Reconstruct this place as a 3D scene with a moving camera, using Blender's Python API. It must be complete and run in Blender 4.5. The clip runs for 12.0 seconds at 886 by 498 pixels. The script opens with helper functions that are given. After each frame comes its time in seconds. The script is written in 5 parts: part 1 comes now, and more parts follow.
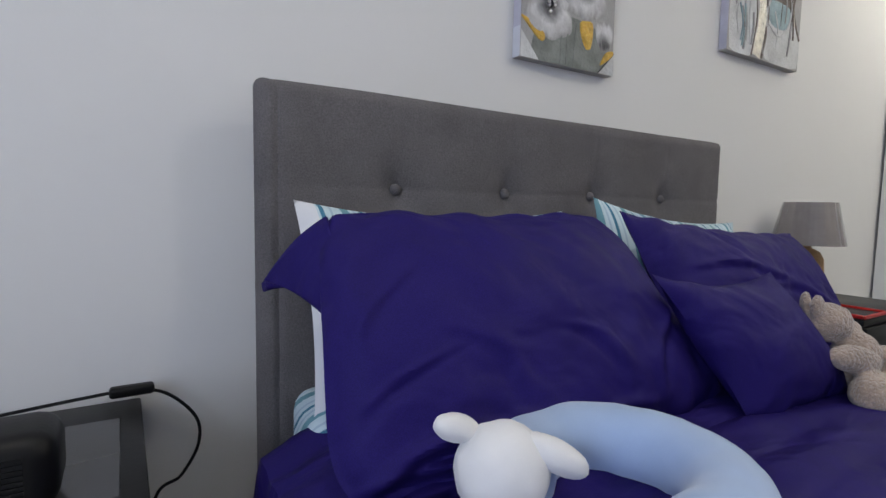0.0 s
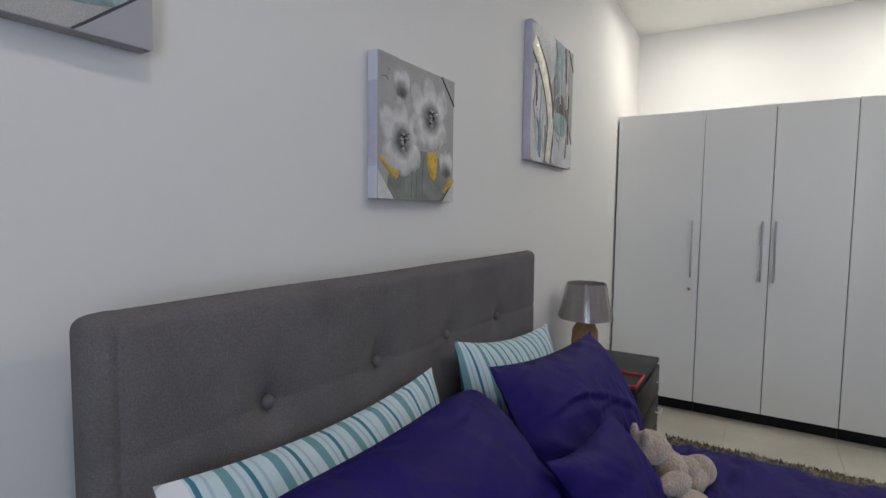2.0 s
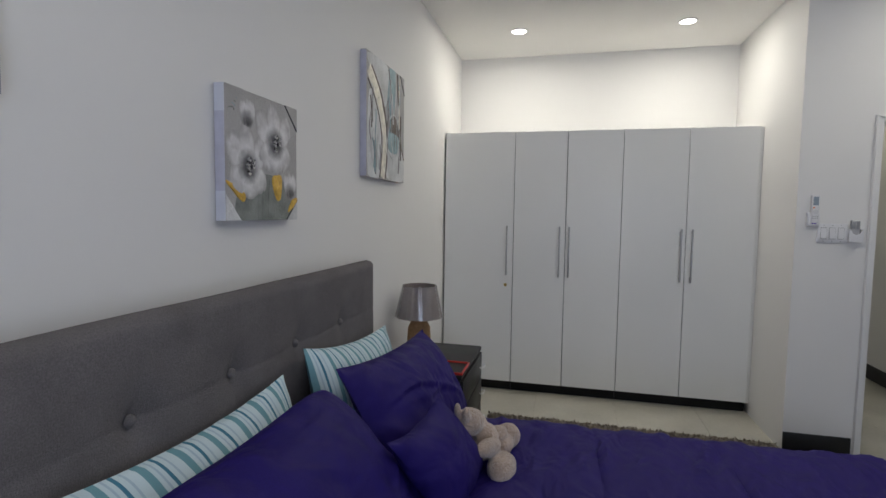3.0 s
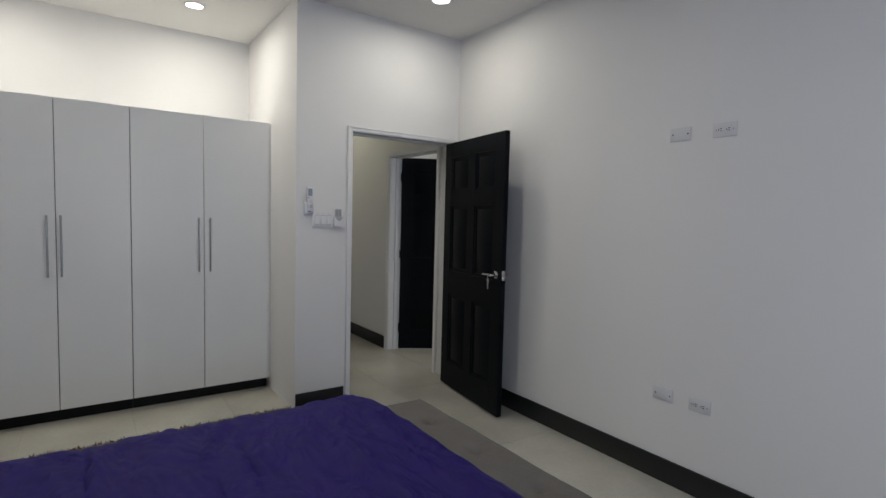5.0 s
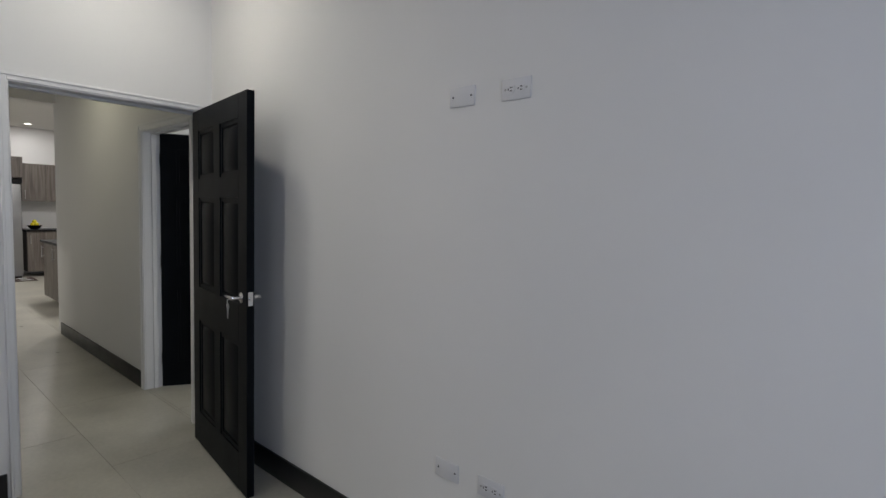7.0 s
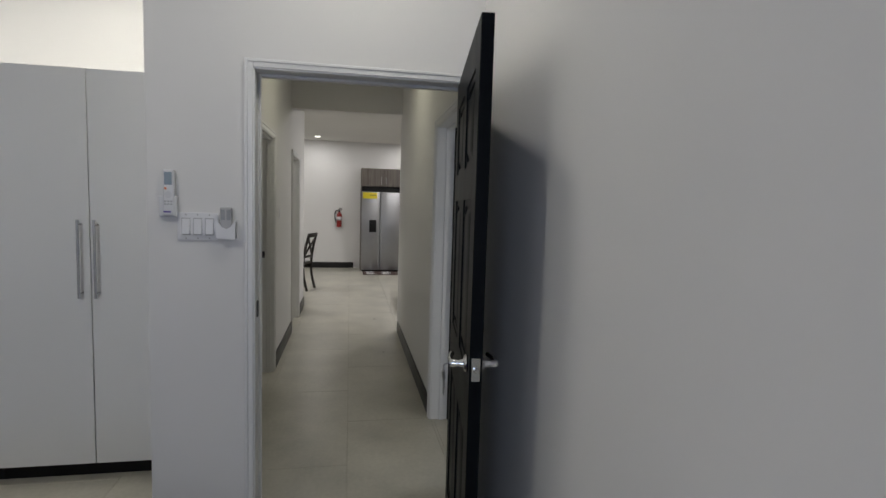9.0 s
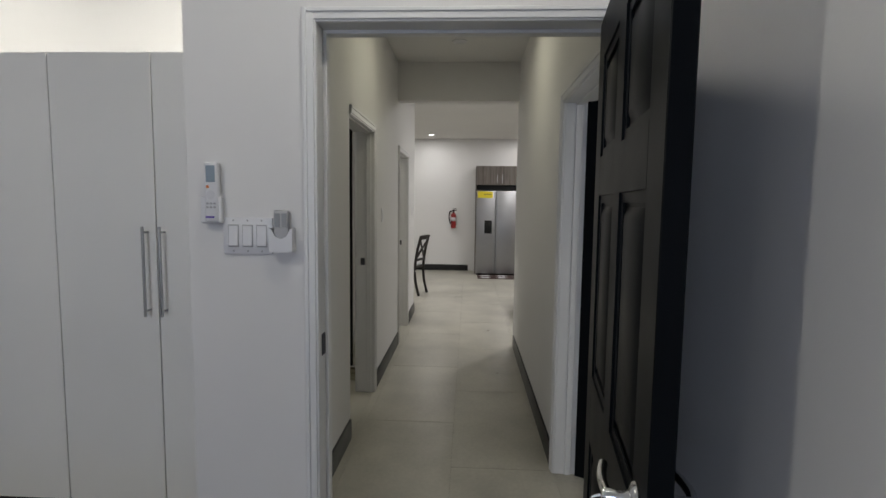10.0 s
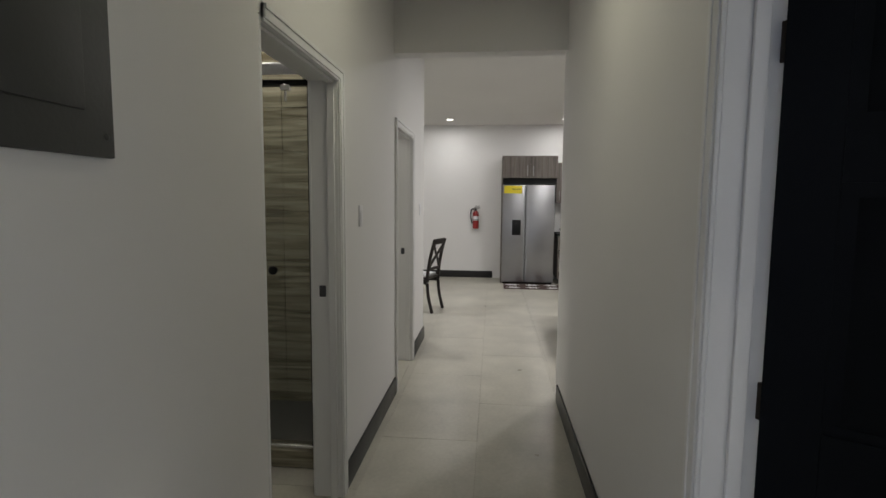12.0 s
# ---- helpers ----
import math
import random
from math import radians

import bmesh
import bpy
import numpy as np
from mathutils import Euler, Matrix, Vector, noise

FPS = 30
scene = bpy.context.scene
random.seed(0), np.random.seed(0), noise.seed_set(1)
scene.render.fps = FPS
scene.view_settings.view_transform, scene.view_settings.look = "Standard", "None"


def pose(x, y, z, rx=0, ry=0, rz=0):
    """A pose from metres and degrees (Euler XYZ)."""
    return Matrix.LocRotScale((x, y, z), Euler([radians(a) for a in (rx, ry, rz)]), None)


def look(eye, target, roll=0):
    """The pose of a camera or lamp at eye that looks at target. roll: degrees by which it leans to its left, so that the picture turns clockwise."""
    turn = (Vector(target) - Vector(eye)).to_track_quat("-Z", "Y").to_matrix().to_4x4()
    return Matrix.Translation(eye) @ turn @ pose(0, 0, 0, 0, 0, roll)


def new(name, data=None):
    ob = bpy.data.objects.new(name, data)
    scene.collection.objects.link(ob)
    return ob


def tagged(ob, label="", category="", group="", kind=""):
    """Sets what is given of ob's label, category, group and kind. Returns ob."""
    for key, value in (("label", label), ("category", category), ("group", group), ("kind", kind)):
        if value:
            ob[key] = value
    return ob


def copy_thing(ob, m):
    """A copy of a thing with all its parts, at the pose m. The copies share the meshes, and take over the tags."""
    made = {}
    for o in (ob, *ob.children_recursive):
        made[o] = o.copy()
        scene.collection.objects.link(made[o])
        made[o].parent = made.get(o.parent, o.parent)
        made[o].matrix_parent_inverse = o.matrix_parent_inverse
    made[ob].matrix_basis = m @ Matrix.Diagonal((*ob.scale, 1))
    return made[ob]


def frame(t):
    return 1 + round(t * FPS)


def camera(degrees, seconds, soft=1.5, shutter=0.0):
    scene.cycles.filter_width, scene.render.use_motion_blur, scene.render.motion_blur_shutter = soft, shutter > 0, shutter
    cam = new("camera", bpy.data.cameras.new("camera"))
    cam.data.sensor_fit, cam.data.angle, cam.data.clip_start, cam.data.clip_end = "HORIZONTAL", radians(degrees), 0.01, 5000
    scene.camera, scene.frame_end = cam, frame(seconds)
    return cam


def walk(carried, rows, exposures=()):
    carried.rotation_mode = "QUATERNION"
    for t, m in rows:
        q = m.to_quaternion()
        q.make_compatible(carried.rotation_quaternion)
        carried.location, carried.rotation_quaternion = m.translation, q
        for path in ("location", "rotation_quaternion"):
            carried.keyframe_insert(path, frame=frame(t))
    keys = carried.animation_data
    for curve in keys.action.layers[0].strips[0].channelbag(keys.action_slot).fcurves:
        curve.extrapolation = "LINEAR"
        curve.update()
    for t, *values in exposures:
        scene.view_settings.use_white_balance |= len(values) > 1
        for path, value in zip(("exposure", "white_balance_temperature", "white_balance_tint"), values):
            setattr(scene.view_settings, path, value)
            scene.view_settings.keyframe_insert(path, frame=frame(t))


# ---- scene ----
cam = camera(81.9, 12.0)
PATH = [
    (0, (-3.277, -1.238, 1.009), (-2.216, 0.449, 0.84), 1.1),
    (0.5, (-3.247, -1.032, 1.101), (-2.187, 0.655, 0.933), 1.0),
    (1, (-3.251, -0.891, 1.225), (-1.994, 0.656, 1.06), 0.4),
    (1.5, (-3.294, -0.881, 1.319), (-1.74, 0.37, 1.173), 0.4),
    (2, (-3.374, -0.936, 1.417), (-1.676, 0.112, 1.276), 0.7),
    (2.5, (-3.499, -0.977, 1.466), (-1.67, -0.18, 1.324), 0.7),
    (3, (-3.58, -1.014, 1.491), (-1.641, -0.545, 1.347), 0.8),
    (3.4, (-3.623, -1.043, 1.507), (-1.631, -0.943, 1.363), 1.0),
    (3.5, (-3.609, -1.055, 1.503), (-1.614, -1.048, 1.362), 1.0),
    (3.7, (-3.613, -1.073, 1.507), (-1.626, -1.251, 1.364), 1.0),
    (5.3, (-3.532, -1.255, 1.439), (-1.998, -2.532, 1.311), 1.5),
    (5.5, (-3.509, -1.363, 1.437), (-2.037, -2.71, 1.308), 1.5),
    (6, (-3.445, -1.647, 1.463), (-2.089, -3.111, 1.319), 1.4),
    (6.5, (-3.333, -1.992, 1.459), (-2.022, -3.495, 1.311), 1.6),
    (6.7, (-3.291, -2.12, 1.482), (-1.993, -3.635, 1.336), 1.6),
    (8.3, (-2.725, -2.966, 1.506), (-1.049, -4.046, 1.343), 1.8),
    (8.5, (-2.621, -3.025, 1.508), (-0.846, -3.931, 1.342), 1.8),
    (9, (-2.29, -3.206, 1.51), (-0.33, -3.567, 1.343), 1.7),
    (9.5, (-1.939, -3.269, 1.5), (0.052, -3.323, 1.323), 1.0),
    (10, (-1.605, -3.284, 1.506), (0.385, -3.189, 1.328), 0.7),
    (10.5, (-1.194, -3.253, 1.494), (0.791, -3.082, 1.314), 0.8),
    (10.8, (-0.951, -3.235, 1.492), (1.032, -3.048, 1.313), 0.6),
    (11, (-0.801, -3.222, 1.485), (1.181, -3.028, 1.303), 0.5),
    (11.5, (-0.406, -3.216, 1.499), (1.576, -3.025, 1.313), 0.6),
    (12, (-0.057, -3.281, 1.488), (1.925, -3.091, 1.3), 0.5),
]
walk(cam, [(t, look(e, g, r)) for t, e, g, r in PATH], exposures=[(0, 0.28), (1.5, 0.06), (3.5, -0.24), (6.0, -0.23), (9.0, -0.36), (10.5, -0.22), (12, -0.22)])

# ---- world and light ----
world = bpy.data.worlds.new("world")
scene.world = world
world.use_nodes = True
wn = world.node_tree.nodes
sky = wn.new("ShaderNodeTexSky")
sky.sky_type, sky.sun_disc, sky.sun_elevation, sky.sun_rotation = "NISHITA", False, radians(40), radians(200)
world.node_tree.links.new(sky.outputs[0], wn["Background"].inputs[0])
wn["Background"].inputs[1].default_value = 0.12
sun = new("sun", bpy.data.lights.new("sun", "SUN"))
sun.data.energy, sun.data.angle, sun.data.color = 2.0, radians(0.5), (1, 0.96, 0.9)
sun.matrix_world = look((-6, 14, 18), (0, 0, 0))

CEIL = 2.93          # ceiling height
# (-1.3, -1.9), (6.9, -1.4) and (2.0, -3.19) are unseen fill lamps, added for brightness
DOWNLIGHTS = [(0.6, -0.6), (0.63, -1.84), (-0.56, -3.2), (-3.3, -1.05), (-1.3, -1.9),
              (9.19, -2.5), (9.2, -4.52), (6.9, -1.4), (7.1, -4.6), (5.0, -4.52), (2.95, -1.7), (1.2, -5.0), (4.3, -1.3), (2.0, -3.19)]
WARM, WHITE, HALL_FILL = (1.0, 0.962, 0.86), (1.0, 0.975, 0.955), (1.0, 0.955, 0.72)
POWER = [9, 9, 6.5, 6.5, 11.5, 9, 9, 40, 36, 34, 8, 10, 14, 5.0]


def area(name, m, w, h, watts, colour):
    ob = new(name, bpy.data.lights.new(name, "AREA"))
    ob.data.shape, ob.data.size, ob.data.size_y, ob.data.energy, ob.data.color = "RECTANGLE", w, h, watts, colour
    ob.matrix_world = m
    return ob


# daylight standing in the opening of the bedroom window, behind the walk
area("window_daylight", look((-5.1, -2.1, 1.55), (-3.0, -2.1, 1.45)), 1.26, 1.26, 32, (0.66, 0.76, 1.0))
area("side_room_daylight", look((0.9, -6.26, 1.55), (0.9, -4.0, 1.4)), 1.3, 1.26, 28, (0.93, 0.96, 1.0))
for (lx, ly), p in zip(DOWNLIGHTS, POWER):
    lamp = new("downlight_beam", bpy.data.lights.new("downlight_beam", "AREA"))
    lamp.data.shape, lamp.data.size, lamp.data.energy = "DISK", 0.12, p
    lamp.data.color = WHITE if lx > 4.4 else HALL_FILL if lx == 2.0 else WARM
    lamp.location = (lx, ly, CEIL - 0.02)


# ---- materials ----
def mat(name, base, rough=0.6, metal=0.0, var=0.06, scale=4.0, bump=0.0, bscale=60.0, spec=0.5, fine=0.0, sheen=0.0):
    """A surface: colour varied at two scales by noise, with fine relief."""
    m = bpy.data.materials.new(name)
    m.use_nodes = True
    nt, b = m.node_tree, m.node_tree.nodes["Principled BSDF"]
    b.inputs["Roughness"].default_value, b.inputs["Metallic"].default_value = rough, metal
    b.inputs["Specular IOR Level"].default_value = spec
    if sheen:
        b.inputs["Sheen Weight"].default_value = sheen
        b.inputs["Sheen Roughness"].default_value = 0.5
    tc = nt.nodes.new("ShaderNodeTexCoord")
    n1 = nt.nodes.new("ShaderNodeTexNoise")
    n1.inputs["Scale"].default_value, n1.inputs["Detail"].default_value = scale, 6
    nt.links.new(tc.outputs["Object"], n1.inputs["Vector"])
    n2 = nt.nodes.new("ShaderNodeTexNoise")
    n2.inputs["Scale"].default_value, n2.inputs["Detail"].default_value = bscale, 3
    nt.links.new(tc.outputs["Object"], n2.inputs["Vector"])
    ramp = nt.nodes.new("ShaderNodeValToRGB")
    e = ramp.color_ramp.elements
    e[0].position, e[1].position = 0.3, 0.7
    e[0].color = (*[c * (1 - var) for c in base], 1)
    e[1].color = (*[min(1, c * (1 + var)) for c in base], 1)
    nt.links.new(n1.outputs["Fac"], ramp.inputs["Fac"])
    out = ramp.outputs["Color"]
    if fine:
        mix = nt.nodes.new("ShaderNodeMix")
        mix.data_type, mix.blend_type = "RGBA", "OVERLAY"
        mix.inputs["Factor"].default_value = fine
        nt.links.new(out, mix.inputs["A"])
        nt.links.new(n2.outputs["Fac"], mix.inputs["B"])
        out = mix.outputs["Result"]
    nt.links.new(out, b.inputs["Base Color"])
    rr = nt.nodes.new("ShaderNodeMapRange")
    rr.inputs["To Min"].default_value, rr.inputs["To Max"].default_value = max(0.02, rough - 0.08), min(1, rough + 0.08)
    nt.links.new(n1.outputs["Fac"], rr.inputs["Value"])
    nt.links.new(rr.outputs["Result"], b.inputs["Roughness"])
    if bump:
        bp = nt.nodes.new("ShaderNodeBump")
        bp.inputs["Strength"].default_value, bp.inputs["Distance"].default_value = bump, 0.01
        nt.links.new(n2.outputs["Fac"], bp.inputs["Height"])
        nt.links.new(bp.outputs["Normal"], b.inputs["Normal"])
    return m


def weave(name, base, rough, size, var=0.12, strength=0.4, sheen=0.0):
    """Woven cloth: slubs crossed in two directions over a mottled colour."""
    m = mat(name, base, rough, 0, var, 9, 0, size, 0.15, 0.45, sheen)
    nt, b = m.node_tree, m.node_tree.nodes["Principled BSDF"]
    tc = [n for n in nt.nodes if n.type == "TEX_COORD"][0]
    fac = []
    for sc in ((0.35, 1, 1.6), (1.6, 1, 0.35)):
        mp = nt.nodes.new("ShaderNodeMapping")
        mp.inputs["Scale"].default_value = sc
        n = nt.nodes.new("ShaderNodeTexNoise")
        n.inputs["Scale"].default_value, n.inputs["Detail"].default_value = size, 2
        nt.links.new(tc.outputs["Object"], mp.inputs[0])
        nt.links.new(mp.outputs[0], n.inputs["Vector"])
        fac.append(n.outputs["Fac"])
    add = nt.nodes.new("ShaderNodeMath")
    nt.links.new(fac[0], add.inputs[0])
    nt.links.new(fac[1], add.inputs[1])
    bp = nt.nodes.new("ShaderNodeBump")
    bp.inputs["Strength"].default_value, bp.inputs["Distance"].default_value = strength, 0.004
    nt.links.new(add.outputs[0], bp.inputs["Height"])
    nt.links.new(bp.outputs["Normal"], b.inputs["Normal"])
    return m


def crumple(m, scale, strength):
    """Adds soft creases to a cloth's relief."""
    nt, b = m.node_tree, m.node_tree.nodes["Principled BSDF"]
    tc = nt.nodes.new("ShaderNodeTexCoord")
    mp = nt.nodes.new("ShaderNodeMapping")
    mp.inputs["Scale"].default_value, mp.inputs["Rotation"].default_value = (1.0, 1.8, 1.3), (0.3, 0.5, 0.6)
    n = nt.nodes.new("ShaderNodeTexNoise")
    n.inputs["Scale"].default_value, n.inputs["Detail"].default_value, n.inputs["Distortion"].default_value = scale * 0.5, 2.5, 0.5
    bp = nt.nodes.new("ShaderNodeBump")
    bp.inputs["Strength"].default_value, bp.inputs["Distance"].default_value = strength, 0.05
    nt.links.new(tc.outputs["Object"], mp.inputs[0])
    nt.links.new(mp.outputs[0], n.inputs["Vector"])
    nt.links.new(n.outputs["Fac"], bp.inputs["Height"])
    old = b.inputs["Normal"].links[0].from_socket
    nt.links.new(old, bp.inputs["Normal"])
    nt.links.new(bp.outputs["Normal"], b.inputs["Normal"])


def stripes(name, stops, repeat, rough=0.8):
    """Printed cloth with bands of colour along the UV's u."""
    m = mat(name, (0.8, 0.8, 0.8), rough, 0, 0.04, 6, 0.15, 300, 0.2)
    nt, b = m.node_tree, m.node_tree.nodes["Principled BSDF"]
    uv = nt.nodes.new("ShaderNodeTexCoord")
    sep = nt.nodes.new("ShaderNodeSeparateXYZ")
    nt.links.new(uv.outputs["UV"], sep.inputs[0])
    mul = nt.nodes.new("ShaderNodeMath")
    mul.operation, mul.inputs[1].default_value = "MULTIPLY", repeat
    fr = nt.nodes.new("ShaderNodeMath")
    fr.operation = "FRACT"
    nt.links.new(sep.outputs["X"], mul.inputs[0])
    nt.links.new(mul.outputs[0], fr.inputs[0])
    ramp = nt.nodes.new("ShaderNodeValToRGB")
    ramp.color_ramp.interpolation = "CONSTANT"
    e = ramp.color_ramp.elements
    e[0].position, e[0].color = 0, (*stops[0][1], 1)
    e[1].position, e[1].color = stops[1][0], (*stops[1][1], 1)
    for p, c in stops[2:]:
        e.new(p).color = (*c, 1)
    nt.links.new(fr.outputs[0], ramp.inputs["Fac"])
    nt.links.new(ramp.outputs["Color"], b.inputs["Base Color"])
    return m


def wood(name, dark, light, scale, rough, axis="Z"):
    m = mat(name, light, rough, 0, 0.05, 5, 0.1, 200)
    nt, b = m.node_tree, m.node_tree.nodes["Principled BSDF"]
    tc = nt.nodes.new("ShaderNodeTexCoord")
    mp = nt.nodes.new("ShaderNodeMapping")
    mp.inputs["Scale"].default_value = (scale, scale, scale * 0.06) if axis == "Z" else (scale * 0.06, scale, scale) if axis == "X" else (scale, scale * 0.06, scale)
    n = nt.nodes.new("ShaderNodeTexNoise")
    n.inputs["Scale"].default_value, n.inputs["Detail"].default_value, n.inputs["Distortion"].default_value = 1.0, 8, 0.6
    ramp = nt.nodes.new("ShaderNodeValToRGB")
    e = ramp.color_ramp.elements
    e[0].position, e[1].position = 0.35, 0.65
    e[0].color, e[1].color = (*dark, 1), (*light, 1)
    nt.links.new(tc.outputs["Object"], mp.inputs[0])
    nt.links.new(mp.outputs[0], n.inputs["Vector"])
    nt.links.new(n.outputs["Fac"], ramp.inputs["Fac"])
    nt.links.new(ramp.outputs["Color"], b.inputs["Base Color"])
    return m


def tile_mat(name, base, var, rough, scale=1.6):
    """Glazed cement-look tile: clouds, fine specks, each tile a little different."""
    m = mat(name, base, rough, 0, var, scale, 0.03, 40, 0.5, 0.12)
    nt, b = m.node_tree, m.node_tree.nodes["Principled BSDF"]
    info = nt.nodes.new("ShaderNodeObjectInfo")
    mr = nt.nodes.new("ShaderNodeMapRange")
    mr.inputs["To Min"].default_value, mr.inputs["To Max"].default_value = 0.985, 1.015
    nt.links.new(info.outputs["Random"], mr.inputs["Value"])
    src = b.inputs["Base Color"].links[0].from_socket
    mix = nt.nodes.new("ShaderNodeMix")
    mix.data_type, mix.blend_type = "RGBA", "MULTIPLY"
    mix.inputs["Factor"].default_value = 1
    nt.links.new(src, mix.inputs["A"])
    nt.links.new(mr.outputs["Result"], mix.inputs["B"])
    nt.links.new(mix.outputs["Result"], b.inputs["Base Color"])
    vec = [n for n in nt.nodes if n.type == "TEX_NOISE"]
    geo = nt.nodes.new("ShaderNodeNewGeometry")
    for n in vec:
        nt.links.new(geo.outputs["Position"], n.inputs["Vector"])
    return m


def glass(name, tint=(0.95, 0.98, 0.96), rough=0.0):
    m = bpy.data.materials.new(name)
    m.use_nodes = True
    b = m.node_tree.nodes["Principled BSDF"]
    b.inputs["Base Color"].default_value = (*tint, 1)
    b.inputs["Transmission Weight"].default_value, b.inputs["Roughness"].default_value, b.inputs["IOR"].default_value = 1, rough, 1.45
    return m


def glow(name, colour, strength):
    m = bpy.data.materials.new(name)
    m.use_nodes = True
    b = m.node_tree.nodes["Principled BSDF"]
    b.inputs["Emission Color"].default_value, b.inputs["Emission Strength"].default_value = (*colour, 1), strength
    return m


M_WALL = mat("wall_paint", (0.73, 0.722, 0.715), 0.65, 0, 0.015, 1.2, 0.02, 140, 0.3)
M_CEIL = mat("ceiling_paint", (0.74, 0.73, 0.71), 0.8, 0, 0.02, 1.0, 0.08, 70, 0.2)
M_TRIM = mat("trim_paint", (0.74, 0.74, 0.74), 0.38, 0, 0.02, 3, 0.04, 60)
M_BASE = mat("baseboard_paint", (0.008, 0.0085, 0.0095), 0.4, 0, 0.12, 6, 0.05, 80)
M_DOOR = mat("door_paint", (0.0042, 0.0054, 0.0072), 0.44, 0, 0.15, 5, 0.012, 260, 0.07)
M_FLOOR = tile_mat("floor_tile", (0.425, 0.408, 0.352), 0.15, 0.31, 2.6)
M_GROUT = mat("grout", (0.4, 0.382, 0.328), 0.9, 0, 0.1, 20, 0.2, 200)
M_LAM = mat("white_laminate", (0.8, 0.8, 0.79), 0.4, 0, 0.015, 1.5, 0.02, 50)
M_GAPSHADE = mat("door_gap_shade", (0.22, 0.22, 0.22), 0.5)
M_STEEL = mat("brushed_steel", (0.42, 0.42, 0.42), 0.32, 1, 0.06, 20)
M_CHROME = mat("chrome", (0.7, 0.7, 0.7), 0.12, 1, 0.03, 10)
M_BRASS = mat("brass", (0.65, 0.5, 0.22), 0.25, 1, 0.05, 10)
M_FABRIC = weave("grey_upholstery", (0.147, 0.137, 0.14), 0.9, 330, 0.1, 0.6, 0.0)
M_BENCH = weave("taupe_upholstery", (0.138, 0.128, 0.118), 0.9, 260, 0.08, 0.35)
M_PURPLE = weave("purple_cotton", (0.0186, 0.0114, 0.113), 0.6, 500, 0.07, 0.1)
M_PURPLE.node_tree.nodes["Principled BSDF"].inputs["Specular IOR Level"].default_value = 0.1
crumple(M_PURPLE, 9.0, 0.8)
M_WHITE = mat("white_cotton", (0.78, 0.78, 0.8), 0.85, 0, 0.03, 8, 0.1, 300, 0.2)
TEAL, WHT, MID = (0.06, 0.2, 0.3), (0.56, 0.68, 0.73), (0.16, 0.33, 0.39)
GREYB = (0.4, 0.53, 0.62)
M_STRIPE = stripes("striped_cotton", [(0, MID), (0.2, WHT), (0.31, GREYB), (0.37, WHT), (0.48, TEAL), (0.575, WHT), (0.71, GREYB), (0.77, WHT)], 8)
M_PLUSH = mat("white_plush", (0.78, 0.77, 0.77), 0.95, 0, 0.04, 14, 0.12, 700, 0.1, 0.1, 0.5)
M_BLUEPLUSH = mat("pale_blue_plush", (0.36, 0.47, 0.68), 0.95, 0, 0.05, 10, 0.1, 700, 0.1, 0.1, 0.5)
M_FUR = mat("beige_fur", (0.42, 0.32, 0.25), 1.0, 0, 0.18, 22, 1.0, 160, 0.1, 0.4, 0.6)
M_RUG = mat("brown_shag", (0.19, 0.16, 0.12), 1.0, 0, 0.3, 14, 1.0, 120, 0.1, 0.5, 0.3)
M_STAND = mat("black_nightstand", (0.006, 0.006, 0.006), 0.42, 0, 0.1, 5, 0.03, 90, 0.3)
M_BLACK = mat("black_plastic", (0.005, 0.005, 0.0055), 0.45, 0, 0.1, 8, 0.05, 160, 0.25)
M_RED = mat("red_plastic", (0.48, 0.02, 0.018), 0.35, 0, 0.05, 8)
M_DULLRED = mat("red_enamel", (0.26, 0.016, 0.014), 0.4, 0, 0.05, 8)
M_RATTAN = weave("rattan", (0.36, 0.22, 0.11), 0.7, 60, 0.2, 1.0)
M_PLATE = mat("white_plastic", (0.7, 0.7, 0.72), 0.35, 0, 0.01, 6)
M_SOCKET = mat("grey_white_plastic", (0.62, 0.62, 0.64), 0.4, 0, 0.02, 6)
M_GAP = mat("shadow_grey_plastic", (0.42, 0.42, 0.43), 0.5, 0, 0.02, 6)
M_BRONZE = mat("dark_bronze", (0.06, 0.05, 0.045), 0.4, 0.8, 0.1, 20)
M_GREYP = mat("grey_plastic", (0.3, 0.31, 0.32), 0.45, 0, 0.03, 6)
M_SCREEN = mat("lcd", (0.27, 0.33, 0.39), 0.2, 0, 0.05, 20)
M_PANEL = mat("grey_enamel", (0.042, 0.044, 0.041), 0.45, 0, 0.05, 4, 0.05, 90)
M_INK = mat("dark_ink", (0.05, 0.05, 0.06), 0.6)
M_ORANGE = mat("orange_plastic", (0.7, 0.2, 0.04), 0.4)
M_STAINLESS = mat("stainless", (0.36, 0.36, 0.37), 0.33, 1, 0.05, 3, 0.02, 30)
M_CABWOOD = wood("grey_wood_laminate", (0.1, 0.082, 0.07), (0.19, 0.165, 0.145), 26, 0.5)
M_YELLOW = mat("yellow_paper", (0.75, 0.62, 0.02), 0.6)
M_DARKWOOD = wood("espresso_wood", (0.008, 0.006, 0.005), (0.02, 0.014, 0.011), 30, 0.35)
M_GLOW = glow("downlight_glow", (1.0, 0.95, 0.86), 9)
M_CLEAR = glass("shower_glass")
M_WINGLASS = glass("window_glass", (1, 1, 1))


